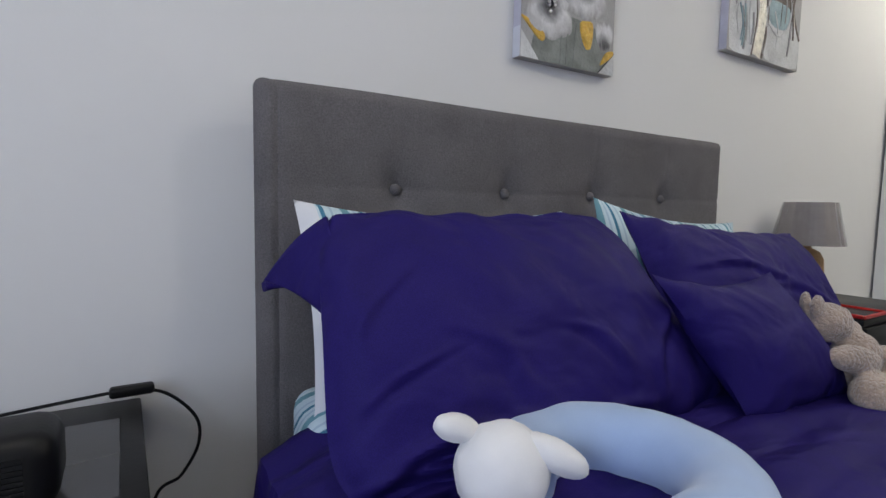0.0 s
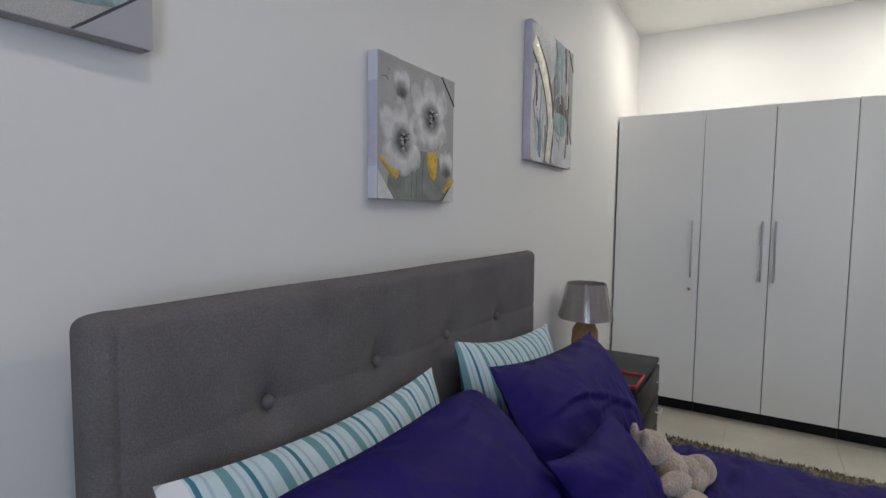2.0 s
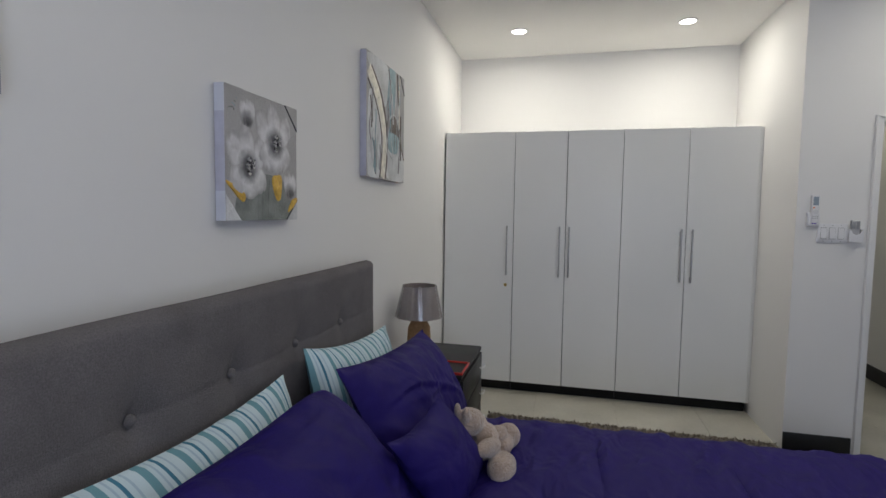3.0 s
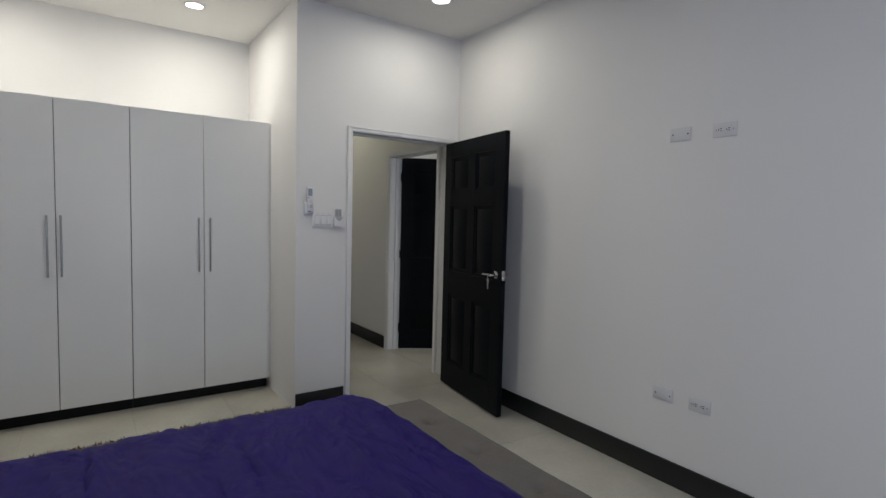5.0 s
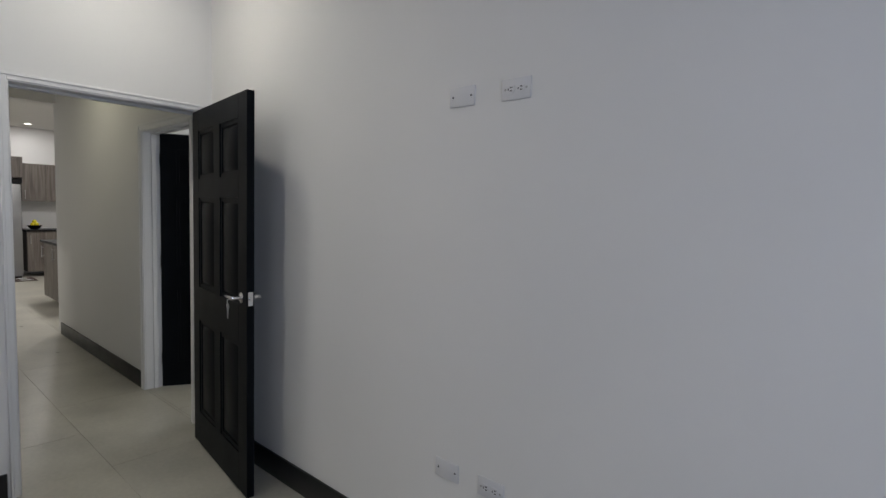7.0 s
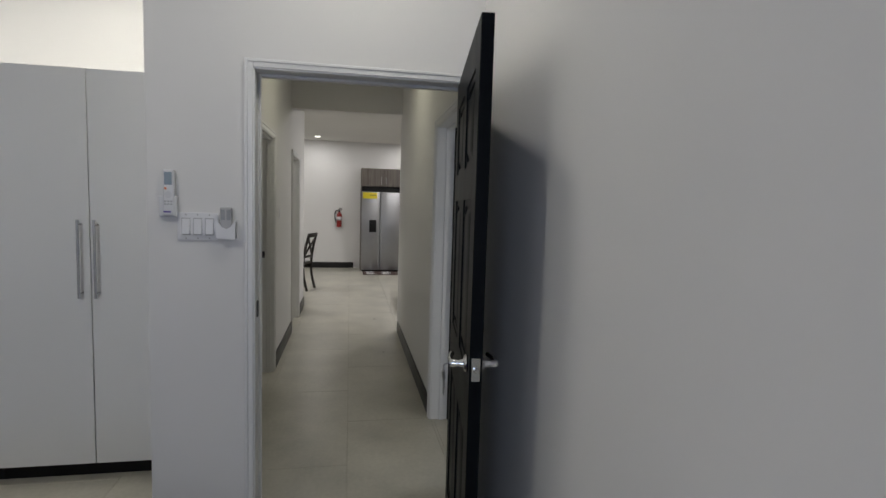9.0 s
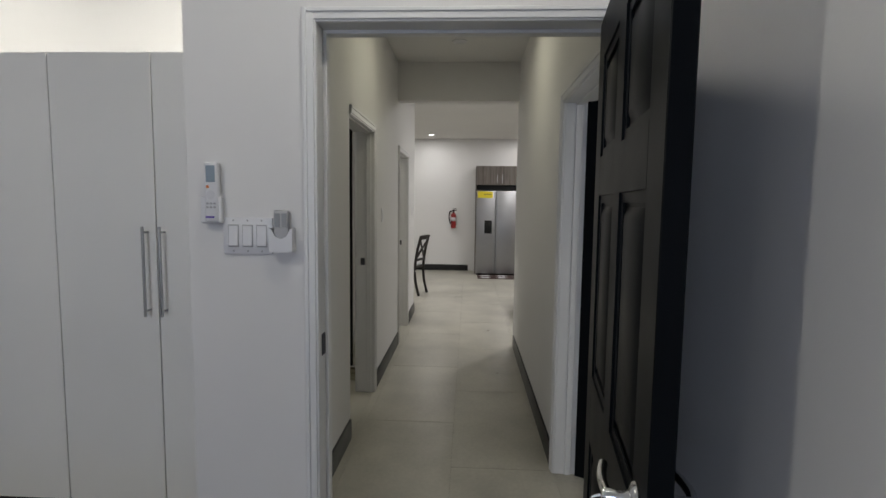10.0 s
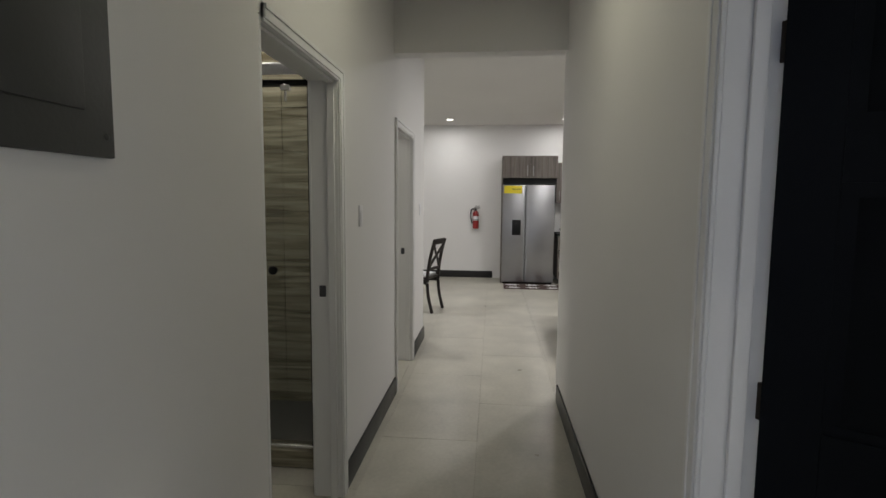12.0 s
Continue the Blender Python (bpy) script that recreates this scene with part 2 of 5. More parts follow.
# ---- helpers for meshes ----
def mesh_of(name, bm, material, smooth=True):
    me = bpy.data.meshes.new(name)
    bmesh.ops.recalc_face_normals(bm, faces=bm.faces[:])
    bm.to_mesh(me)
    bm.free()
    for m in material if isinstance(material, (list, tuple)) else (material,):
        me.materials.append(m)
    if smooth:
        me.shade_smooth()
        me.set_sharp_from_angle(angle=radians(38))
    return me


def part(name, bm, material, parent=None, label="", smooth=True):
    """One mesh object, under a thing or a part; world coordinates are kept."""
    ob = new(name, mesh_of(name, bm, material, smooth))
    if parent is not None:
        ob.parent = parent
        ob.matrix_parent_inverse = base_matrix(parent).inverted()
    if label:
        ob["label"] = label
    return ob


def base_matrix(ob):
    return (base_matrix(ob.parent) @ ob.matrix_parent_inverse @ ob.matrix_basis) if ob.parent else ob.matrix_basis.copy()


def thing(name, x, y, z, label, category, group="", kind="", rz=0):
    ob = new(name)
    ob.empty_display_size = 0.1
    ob.matrix_basis = pose(x, y, z, 0, 0, rz)
    return tagged(ob, label, category, group, kind)


def bx(x0, x1, y0, y1, z0, z1, bevel=0.0, seg=2, bm=None):
    own = bmesh.new()
    bmesh.ops.create_cube(own, size=1, matrix=Matrix.Translation(((x0 + x1) / 2, (y0 + y1) / 2, (z0 + z1) / 2)) @ Matrix.Diagonal((abs(x1 - x0), abs(y1 - y0), abs(z1 - z0), 1)))
    if bevel:
        bmesh.ops.bevel(own, geom=own.edges[:], offset=bevel, segments=seg, affect="EDGES", profile=0.5)
    return joined(bm, own)


def joined(bm, own):
    if bm is None:
        return own
    me = bpy.data.meshes.new("temporary")
    own.to_mesh(me)
    own.free()
    bm.from_mesh(me)
    bpy.data.meshes.remove(me)
    return bm


def lathe(profile, m, n=28, bm=None, caps=True):
    """A turned shape: (radius, height) pairs about the axis of m."""
    own = bmesh.new()
    rings = []
    for r, h in profile:
        rings.append([own.verts.new(m @ Vector((max(r, 0.0002) * math.cos(a), max(r, 0.0002) * math.sin(a), h))) for a in [2 * math.pi * i / n for i in range(n)]])
    for a, b in zip(rings, rings[1:]):
        for i in range(n):
            own.faces.new((a[i], a[(i + 1) % n], b[(i + 1) % n], b[i]))
    if caps:
        own.faces.new(rings[0][::-1])
        own.faces.new(rings[-1])
    return joined(bm, own)


def rod(a, b, r, n=14, bm=None):
    a, b = Vector(a), Vector(b)
    m = Matrix.Translation(a) @ (b - a).to_track_quat("Z", "Y").to_matrix().to_4x4()
    e = min(r * 0.3, (b - a).length * 0.2)
    d = (b - a).length
    return lathe([(r - e, 0), (r, e), (r, d - e), (r - e, d)], m, n, bm)


def tube(points, r, n=10, bm=None, sub=8):
    """A round bar along a smooth line through the points."""
    pts = [Vector(p) for p in points]
    line = []
    for i in range(len(pts) - 1):
        p0, p1, p2, p3 = pts[max(i - 1, 0)], pts[i], pts[i + 1], pts[min(i + 2, len(pts) - 1)]
        for k in range(sub):
            s = k / sub
            line.append(0.5 * (2 * p1 + (p2 - p0) * s + (2 * p0 - 5 * p1 + 4 * p2 - p3) * s * s + (3 * p1 - p0 - 3 * p2 + p3) * s ** 3))
    line.append(pts[-1])
    own, rings = bmesh.new(), []
    for i, p in enumerate(line):
        d = line[min(i + 1, len(line) - 1)] - line[max(i - 1, 0)]
        q = d.to_track_quat("Z", "Y")
        rings.append([own.verts.new(p + q @ Vector((r * math.cos(2 * math.pi * k / n), r * math.sin(2 * math.pi * k / n), 0))) for k in range(n)])
    for a, b in zip(rings, rings[1:]):
        for i in range(n):
            own.faces.new((a[i], a[(i + 1) % n], b[(i + 1) % n], b[i]))
    own.faces.new(rings[0][::-1])
    own.faces.new(rings[-1])
    return joined(bm, own)


def blob(centre, size, rot=(0, 0, 0), rough=0.0, seed=0, bm=None, sub=4):
    """A soft stuffed lump."""
    own = bmesh.new()
    bmesh.ops.create_icosphere(own, subdivisions=sub, radius=1)
    m = pose(*centre, *rot) @ Matrix.Diagonal((*size, 1))
    for v in own.verts:
        k = 1 + rough * noise.noise(v.co * 2.2 + Vector((seed, 0, 0))) + rough * 0.5 * noise.noise(v.co * 9 + Vector((0, seed, 0)))
        v.co = m @ (v.co * k)
    return joined(bm, own)


def prism(outline, depth, m, bevel=0.0, bm=None):
    """A flat outline in the local xy plane, given depth along local z."""
    own = bmesh.new()
    f = own.faces.new([own.verts.new((x, y, 0)) for x, y in outline])
    r = bmesh.ops.extrude_face_region(own, geom=[f])
    for v in [g for g in r["geom"] if isinstance(g, bmesh.types.BMVert)]:
        v.co.z += depth
    if bevel:
        bmesh.ops.bevel(own, geom=own.edges[:], offset=bevel, segments=2, affect="EDGES", profile=0.5)
    own.transform(m)
    return joined(bm, own)


def wall_with_holes(axis, at, thick, a0, a1, z0, z1, holes, bm=None):
    """A wall slab across `axis` from at to at + thick, running a0..a1, with rectangular openings (b0, b1, y0, y1)."""
    bm = bmesh.new() if bm is None else bm
    cuts = sorted({a0, a1, *[h[0] for h in holes], *[h[1] for h in holes]})
    for s, e in zip(cuts, cuts[1:]):
        spans = [(z0, z1)]
        for h in holes:
            if h[0] <= s + 1e-6 and h[1] >= e - 1e-6:
                spans = [(z0, h[2]), (h[3], z1)]
        for lo, hi in spans:
            if hi - lo > 1e-4:
                if axis == "x":
                    bx(at, at + thick, s, e, lo, hi, bm=bm)
                else:
                    bx(s, e, at, at + thick, lo, hi, bm=bm)
    bmesh.ops.remove_doubles(bm, verts=bm.verts[:], dist=1e-5)
    inner = [f for f in bm.faces if sum(1 for g in bm.faces if g is not f and (g.calc_center_median() - f.calc_center_median()).length < 1e-5)]
    bmesh.ops.delete(bm, geom=inner, context="FACES")
    return bm


# ---- structure ----
WY = -3.79          # long wall opposite the bed, shared by bedroom and hall
HY = -2.552           # hall wall on the bathroom side
KX = 9.87            # far kitchen wall


def structure(name, bm, material, label="", category="", smooth=False):
    return tagged(part(name, bm, material, None, "", smooth), label, category, "", "structure")


structure("wall_north", wall_with_holes("y", 0, 0.14, -5.2, 1.42, 0, CEIL, []), M_WALL, "plain off-white painted wall behind the bed", "wall")
structure("wall_alcove_back", bx(1.28, 1.42, -2.385, 0, 0, CEIL), M_WALL, "off-white wall behind the wardrobe", "wall")
structure("wall_alcove_side", bx(0.13, 1.42, HY, -2.385, 0, CEIL), [M_WALL], "off-white partition beside the wardrobe", "wall")
structure("wall_door", wall_with_holes("x", 0, 0.13, WY, -2.385, 0, CEIL, [(-3.784, -2.79, 0, 2.074)]), M_WALL, "off-white wall with the bedroom doorway", "wall")
structure("wall_south", wall_with_holes("y", WY - 0.13, 0.13, -5.2, 3.7, 0, CEIL, [(0.29, 1.19, 0, 2.06)]), M_WALL, "long plain off-white wall with sockets", "wall")
structure("wall_west", wall_with_holes("x", -5.2, 0.14, WY, 0, 0, CEIL, [(-2.75, -1.45, 0.9, 2.2)]), M_WALL, "plain off-white bedroom wall", "wall")
structure("wall_hall", wall_with_holes("y", HY, 0.13, 1.42, 5.35, 0, CEIL, [(1.51, 2.34, 0, 2.06), (3.77, 4.56, 0, 2.06)]), M_WALL, "off-white hall wall with two doorways", "wall")
structure("beam", bx(3.7, 3.84, WY, HY, 2.547, CEIL - 0.002), M_WALL, "off-white dropped beam across the hall", "beam")
structure("wall_kitchen_back", bx(KX, KX + 0.14, -7.2, 1.4, 0, CEIL), M_WALL, "off-white kitchen wall behind the refrigerator", "wall")
structure("wall_kitchen_near", bx(3.7, 3.83, -7.2, WY - 0.0, 0, CEIL), M_WALL, "off-white end wall of the kitchen", "wall")
structure("wall_kitchen_south", bx(3.83, KX, -7.2, -7.06, 0, CEIL), M_WALL, "off-white side wall of the kitchen", "wall")
structure("wall_kitchen_north", bx(5.35, KX, 1.26, 1.4, 0, CEIL), M_WALL, "off-white side wall of the dining area", "wall")
structure("wall_dining_side", bx(5.22, 5.35, HY + 0.13, 1.4, 0, CEIL), M_WALL, "off-white wall of the dining area", "wall")
structure("wall_bath_back", bx(1.42, 5.22, 0.0, 0.13, 0, CEIL), M_WALL, "off-white back wall of the bathrooms", "wall")
structure("wall_bath_divider", bx(3.45, 3.57, HY + 0.13, 0, 0, CEIL), M_WALL, "off-white wall between the bathrooms", "wall")
structure("wall_room_far", bx(3.3, 3.42, -6.2, WY - 0.13, 0, CEIL), M_WALL, "off-white wall of the side room", "wall")
structure("wall_room_end", wall_with_holes("y", -6.32, 0.12, -0.4, 3.3, 0, CEIL, [(0.2, 1.6, 0.9, 2.2)]), M_WALL, "off-white wall of the side room", "wall")
structure("wall_room_near", bx(-0.52, -0.4, -6.32, WY - 0.13, 0, CEIL), M_WALL, "off-white wall of the side room", "wall")
structure("ceiling", bx(-5.2, KX + 0.14, -7.2, 1.4, CEIL, CEIL + 0.12), M_CEIL, "flat white plaster ceiling", "ceiling")
floor = structure("floor", bx(-5.2, KX + 0.14, -7.2, 1.4, -0.12, -0.004), M_GROUT, "large beige cement-look floor tiles", "floor")


# baseboards: tall, near black, with a thin rounded top
def baseboard(x0, x1, y0, y1, h=0.14):
    bm = bx(x0, x1, y0, y1, 0, h, 0.003, 2)
    return structure("baseboard", bm, M_BASE, "tall black-painted baseboard", "baseboard", True)


BT = 0.014
for b in ((-BT, 0, -2.756, -2.385), (-5.06, -0.0, WY, WY + BT), (-5.06, -0.05, -BT, 0),
          (0.13, 1.508, HY - BT, HY), (2.4, 3.72, HY - BT, HY), (4.62, 5.35, HY - BT, HY), (1.235, 3.7, WY, WY + BT),
          (KX - BT, KX, -3.3, 1.2), (5.35, 5.35 + BT, HY, 1.2), (-5.06, -5.06 + BT, WY, 0)):
    baseboard(*b, 0.132)


# door frames: jamb lining and moulded casing on both faces
def casing(bm, run, u0, u1, top, face, out, w=0.06, low=True):
    """Moulded casing round an opening, with or without the leg on its low side. run: 'x' or 'y' along which the wall goes; face: wall plane; out: +1 or -1."""
    for k, t in enumerate((0.011, 0.016, 0.02)):
        ww = (w, w * 0.62, w * 0.3)[k]
        i0 = (0, w * 0.16, w * 0.66)[k]
        for lo, hi, zl, zh in ((u0 - i0 - ww, u0 - i0, 0, top + i0 + ww), (u1 + i0, u1 + i0 + ww, 0, top + i0 + ww), (u0 - i0, u1 + i0, top + i0, top + i0 + ww)):
            if not low:
                if hi < u0 + 0.001:
                    continue
                lo = max(lo, u0 + 0.001)
            f0, f1 = sorted((face + out * 0.001, face + out * t))
            if run == "y":
                bx(f0, f1, lo, hi, zl, zh, 0.002, 1, bm)
            else:
                bx(lo, hi, f0, f1, zl, zh, 0.002, 1, bm)


def door_frame(name, run, u0, u1, top, f0, f1, stop, label, w=0.06, low=True):
    root = thing(name, (u0 + u1) / 2 if run == "x" else (f0 + f1) / 2, (u0 + u1) / 2 if run == "y" else (f0 + f1) / 2, 0, label, "door frame", "", "structure")
    bm = bmesh.new()
    casing(bm, run, u0, u1, top, f0, -1, w, low)
    part("casing", bm, M_TRIM, root)
    bm = bmesh.new()
    casing(bm, run, u0, u1, top, f1, 1, w)
    part("casing", bm, M_TRIM, root)
    bm = bmesh.new()
    t = 0.02
    for lo, hi, zl, zh in ((u0 - t, u0, 0, top + t), (u1, u1 + t, 0, top + t), (u0, u1, top, top + t)):
        bx(*((f0 - 0.001, f1 + 0.001, lo, hi) if run == "y" else (lo, hi, f0 - 0.001, f1 + 0.001)), zl, zh, 0.002, 1, bm)
    s0, s1 = sorted((stop, stop + 0.035))
    for lo, hi, zl, zh in ((u0, u0 + 0.012, 0, top), (u1 - 0.012, u1, 0, top), (u0 + 0.012, u1 - 0.012, top - 0.012, top)):
        bx(*((s0, s1, lo, hi) if run == "y" else (lo, hi, s0, s1)), zl, zh, 0.002, 1, bm)
    part("jamb", bm, M_TRIM, root)
    return root


frame_a = door_frame("door_1", "y", -3.764, -2.81, 2.054, 0.0, 0.13, 0.062, "white moulded frame of the bedroom doorway", 0.043)
frame_b = door_frame("door_2", "x", 0.31, 1.17, 2.04, WY - 0.13, WY, WY - 0.09, "white moulded frame of the side room doorway")
frame_c = door_frame("door_3", "x", 1.53, 2.32, 2.04, HY, HY + 0.13, HY + 0.015, "white moulded frame of the bathroom doorway", low=False)
frame_d = door_frame("door_4", "x", 3.79, 4.54, 2.04, HY, HY + 0.13, HY + 0.015, "white moulded frame of the second doorway")
# strike plates
part("strike_plate", bx(0.022, 0.056, -2.8135, -2.8085, 1.0, 1.072, 0.001, 1), M_INK, frame_a, "dark metal strike plate")
part("strike_plate", bx(2.3165, 2.3205, HY + 0.066, HY + 0.098, 1.02, 1.075, 0.001, 1), M_INK, frame_c, "dark metal strike plate")
part("strike_plate", bx(4.5365, 4.5405, HY + 0.066, HY + 0.098, 1.0, 1.055, 0.001, 1), M_INK, frame_d, "dark metal strike plate")


# six-panel doors
def panel_door(name, label, w, h, m):
    """Leaf along local x from the hinge, thickness along y, panels on both faces."""
    root = new(name)
    root.empty_display_size = 0.1
    root.matrix_basis = m
    tagged(root, label, "door", "black panel doors", "")
    t, st = 0.038, 0.115
    mid = 0.1
    pw = (w - 2 * st - mid) / 2
    rows = [(0.2, 0.78), (0.98, 1.52), (1.63, h - 0.12)]
    bm = bmesh.new()
    bx(0, st, -t, 0, 0, h, 0.002, 1, bm)
    bx(w - st, w, -t, 0, 0, h, 0.002, 1, bm)
    zs = [0, *[z for r in rows for z in r], h]
    for lo, hi in zip(zs[0::2], zs[1::2]):
        bx(st, w - st, -t, 0, lo, hi, bm=bm)
    for lo, hi in rows:
        bx(st + pw, st + pw + mid, -t, 0, lo, hi, bm=bm)
    obs = [part("leaf_frame", bm, M_DOOR, None)]
    for lo, hi in rows:
        for x0 in (st, st + pw + mid):
            b2 = bmesh.new()
            bx(x0, x0 + pw, -t + 0.014, -0.014, lo, hi, bm=b2)
            for s in (-1, 1):
                y0, y1 = (-0.0145, -0.004) if s > 0 else (-t + 0.004, -t + 0.0145)
                own = bx(x0 + 0.03, x0 + pw - 0.03, y0, y1, lo + 0.03, hi - 0.03)
                for v in own.verts:
                    outer = v.co.y > -0.01 if s > 0 else v.co.y < -t + 0.01
                    if outer:
                        v.co.x += 0.022 if v.co.x < x0 + pw / 2 else -0.022
                        v.co.z += 0.022 if v.co.z < (lo + hi) / 2 else -0.022
                joined(b2, own)
                # sticking round the opening
                for q in range(2):
                    g = 0.012 * (1 - q)
                    d = 0.006 * (q + 1)
                    yy = (-d - 0.004, -d) if s > 0 else (-t + d, -t + d + 0.004)
                    bx(x0, x0 + 0.01 + g, *yy, lo, hi, bm=b2)
                    bx(x0 + pw - 0.01 - g, x0 + pw, *yy, lo, hi, bm=b2)
                    bx(x0 + 0.01 + g, x0 + pw - 0.01 - g, *yy, lo, lo + 0.01 + g, bm=b2)
                    bx(x0 + 0.01 + g, x0 + pw - 0.01 - g, *yy, hi - 0.01 - g, hi, bm=b2)
            obs.append(part("panel", b2, M_DOOR, None))
    for hz in (0.22, h / 2, h - 0.2):
        obs.append(part("hinge", rod((-0.006, 0.004, hz - 0.045), (-0.006, 0.004, hz + 0.045), 0.006, 10, bx(-0.004, 0.03, -0.0015, 0.0015, hz - 0.045, hz + 0.045)), M_BRONZE, None))
    for o in obs:
        o.parent = root
    return root


def lever_set(door, w, z, keys):
    """Lever handles on both faces, latch plate on the edge, keys in the lock."""
    t = 0.038
    x = w - 0.065
    for s in (1, -1):
        y = 0.0 if s > 0 else -t
        m = pose(x, y, z, -90 * s)
        bm = lathe([(0.026, 0), (0.027, 0.004), (0.024, 0.009), (0.013, 0.014), (0.011, 0.03), (0.012, 0.05), (0.009, 0.056)], m, 24)
        tube([(x, y + s * 0.046, z), (x - 0.03, y + s * 0.05, z + 0.002), (x - 0.07, y + s * 0.048, z - 0.001), (x - 0.115, y + s * 0.04, z - 0.004)], 0.0085, 10, bm)
        o = part("lever_handle", bm, M_CHROME, None, "polished chrome lever handle")
        o.parent = door
    o = part("latch_plate", bx(w - 0.0005, w + 0.002, -t + 0.006, -0.006, z - 0.035, z + 0.035, 0.001, 1, rod((w, -t / 2, z), (w + 0.012, -t / 2, z), 0.008)), M_CHROME, None, "chrome latch plate")
    o.parent = door
    if keys:
        bm = tube([(x, -t - 0.058, z), (x, -t - 0.072, z - 0.008), (x + 0.004, -t - 0.07, z - 0.03)], 0.0025, 8)
        prism([(-0.011, 0), (-0.004, 0.006), (0.008, 0.004), (0.012, -0.012), (0.006, -0.024), (0.003, -0.07), (-0.003, -0.07), (-0.006, -0.024)], 0.002, pose(x + 0.004, -t - 0.07, z - 0.028, 90, 0, 20), 0, bm)
        prism([(-0.01, 0), (-0.004, 0.006), (0.008, 0.004), (0.01, -0.012), (0.005, -0.022), (0.003, -0.055), (-0.003, -0.055), (-0.005, -0.022)], 0.002, pose(x + 0.006, -t - 0.074, z - 0.026, 95, 12, -15), 0, bm)
        o = part("keys", bm, M_STEEL, None, "two metal keys hanging from the lock")
        o.parent = door


LEAF_W = 0.896
leaf = panel_door("bedroom_door", "black six-panel wooden door, standing open into the bedroom", LEAF_W, 2.035, pose(0.014, -3.716, 0.014, 0, 0, 172.2))
lever_set(leaf, LEAF_W, 1.02, True)
leaf_b = panel_door("side_room_door", "black six-panel wooden door, swung open into the side room", 0.85, 2.03, pose(1.165, WY - 0.125, 0.012, 0, 0, 240))
lever_set(leaf_b, 0.85, 1.04, False)

# bedroom window, behind the walk
win = thing("window_1", -5.13, -2.1, 0.9, "white-framed sliding bedroom window", "window", "", "structure")
bm = bmesh.new()
for y0, y1, z0, z1 in ((-2.75, -2.71, 0.9, 2.2), (-1.49, -1.45, 0.9, 2.2), (-2.71, -1.49, 0.9, 0.94), (-2.71, -1.49, 2.16, 2.2), (-2.12, -2.08, 0.94, 2.16)):
    bx(-5.19, -5.14, y0, y1, z0, z1, 0.004, 1, bm)
part("window_frame", bm, M_TRIM, win)
for y0, y1 in ((-2.71, -2.12), (-2.08, -1.49)):
    g = part("pane", bx(-5.17, -5.164, y0, y1, 0.94, 2.16), M_WINGLASS, win)
    g.visible_shadow = False

win2 = thing("window_2", 0.9, -6.26, 0.9, "white-framed window of the side room", "window", "", "structure")
bm = bmesh.new()
for x0, x1, z0, z1 in ((0.2, 0.24, 0.9, 2.2), (1.56, 1.6, 0.9, 2.2), (0.24, 1.56, 0.9, 0.94), (0.24, 1.56, 2.16, 2.2), (0.88, 0.92, 0.94, 2.16)):
    bx(x0, x1, -6.31, -6.27, z0, z1, 0.004, 1, bm)
part("window_frame", bm, M_TRIM, win2)
g = part("pane", bx(0.24, 1.56, -6.293, -6.287, 0.94, 2.16), M_WINGLASS, win2)
g.visible_shadow = False

# downlights
proto = thing("downlight", DOWNLIGHTS[0][0], DOWNLIGHTS[0][1], CEIL, "round recessed white ceiling downlight, lit; some copies are unseen added fill", "downlight", "ceiling downlights")
m0 = Matrix.Translation((DOWNLIGHTS[0][0], DOWNLIGHTS[0][1], CEIL)) @ pose(0, 0, 0, 180)
part("trim_ring", lathe([(0.056, 0.0005), (0.07, 0.0005), (0.071, 0.004), (0.066, 0.008), (0.057, 0.006)], m0, 36, None, False), M_TRIM, proto)
part("diffuser", lathe([(0.001, 0.0035), (0.03, 0.0045), (0.056, 0.004), (0.056, 0.001)], m0, 36), M_GLOW, proto)
# the copies include the added fill lamps that stay out of view
for dx, dy in DOWNLIGHTS[1:]:
    copy_thing(proto, pose(dx, dy, CEIL))
off = thing("downlight", 3.03, -3.19, CEIL, "round recessed hall downlight, switched off", "downlight", "ceiling downlights")
m1 = Matrix.Translation((3.03, -3.19, CEIL)) @ pose(0, 0, 0, 180)
part("trim_ring", lathe([(0.056, 0.0005), (0.07, 0.0005), (0.071, 0.004), (0.066, 0.008), (0.057, 0.006)], m1, 36, None, False), M_TRIM, off)
part("diffuser", lathe([(0.001, 0.0035), (0.03, 0.0045), (0.056, 0.004), (0.056, 0.001)], m1, 36), M_PLATE, off)


# ---- soft goods ----
def fold(p, seed):
    """Soft creases: ridged noise at two scales, about -1 to 1."""
    a = noise.noise(Vector((p[0] * 1.6 + seed, p[1] * 1.6, seed * 0.7)))
    q = Vector((p[0] * 3.4 + a, p[1] * 3.4 - a, seed * 1.3 + 5))
    b = 1 - 2.6 * abs(noise.noise(q))
    c = 1 - 2.6 * abs(noise.noise(q * 2.3))
    d = 1 - 2.6 * abs(noise.noise(q * 4.7 + Vector((3, 1, 0))))
    return 0.5 * a + 0.3 * b + 0.2 * c + 0.1 * d


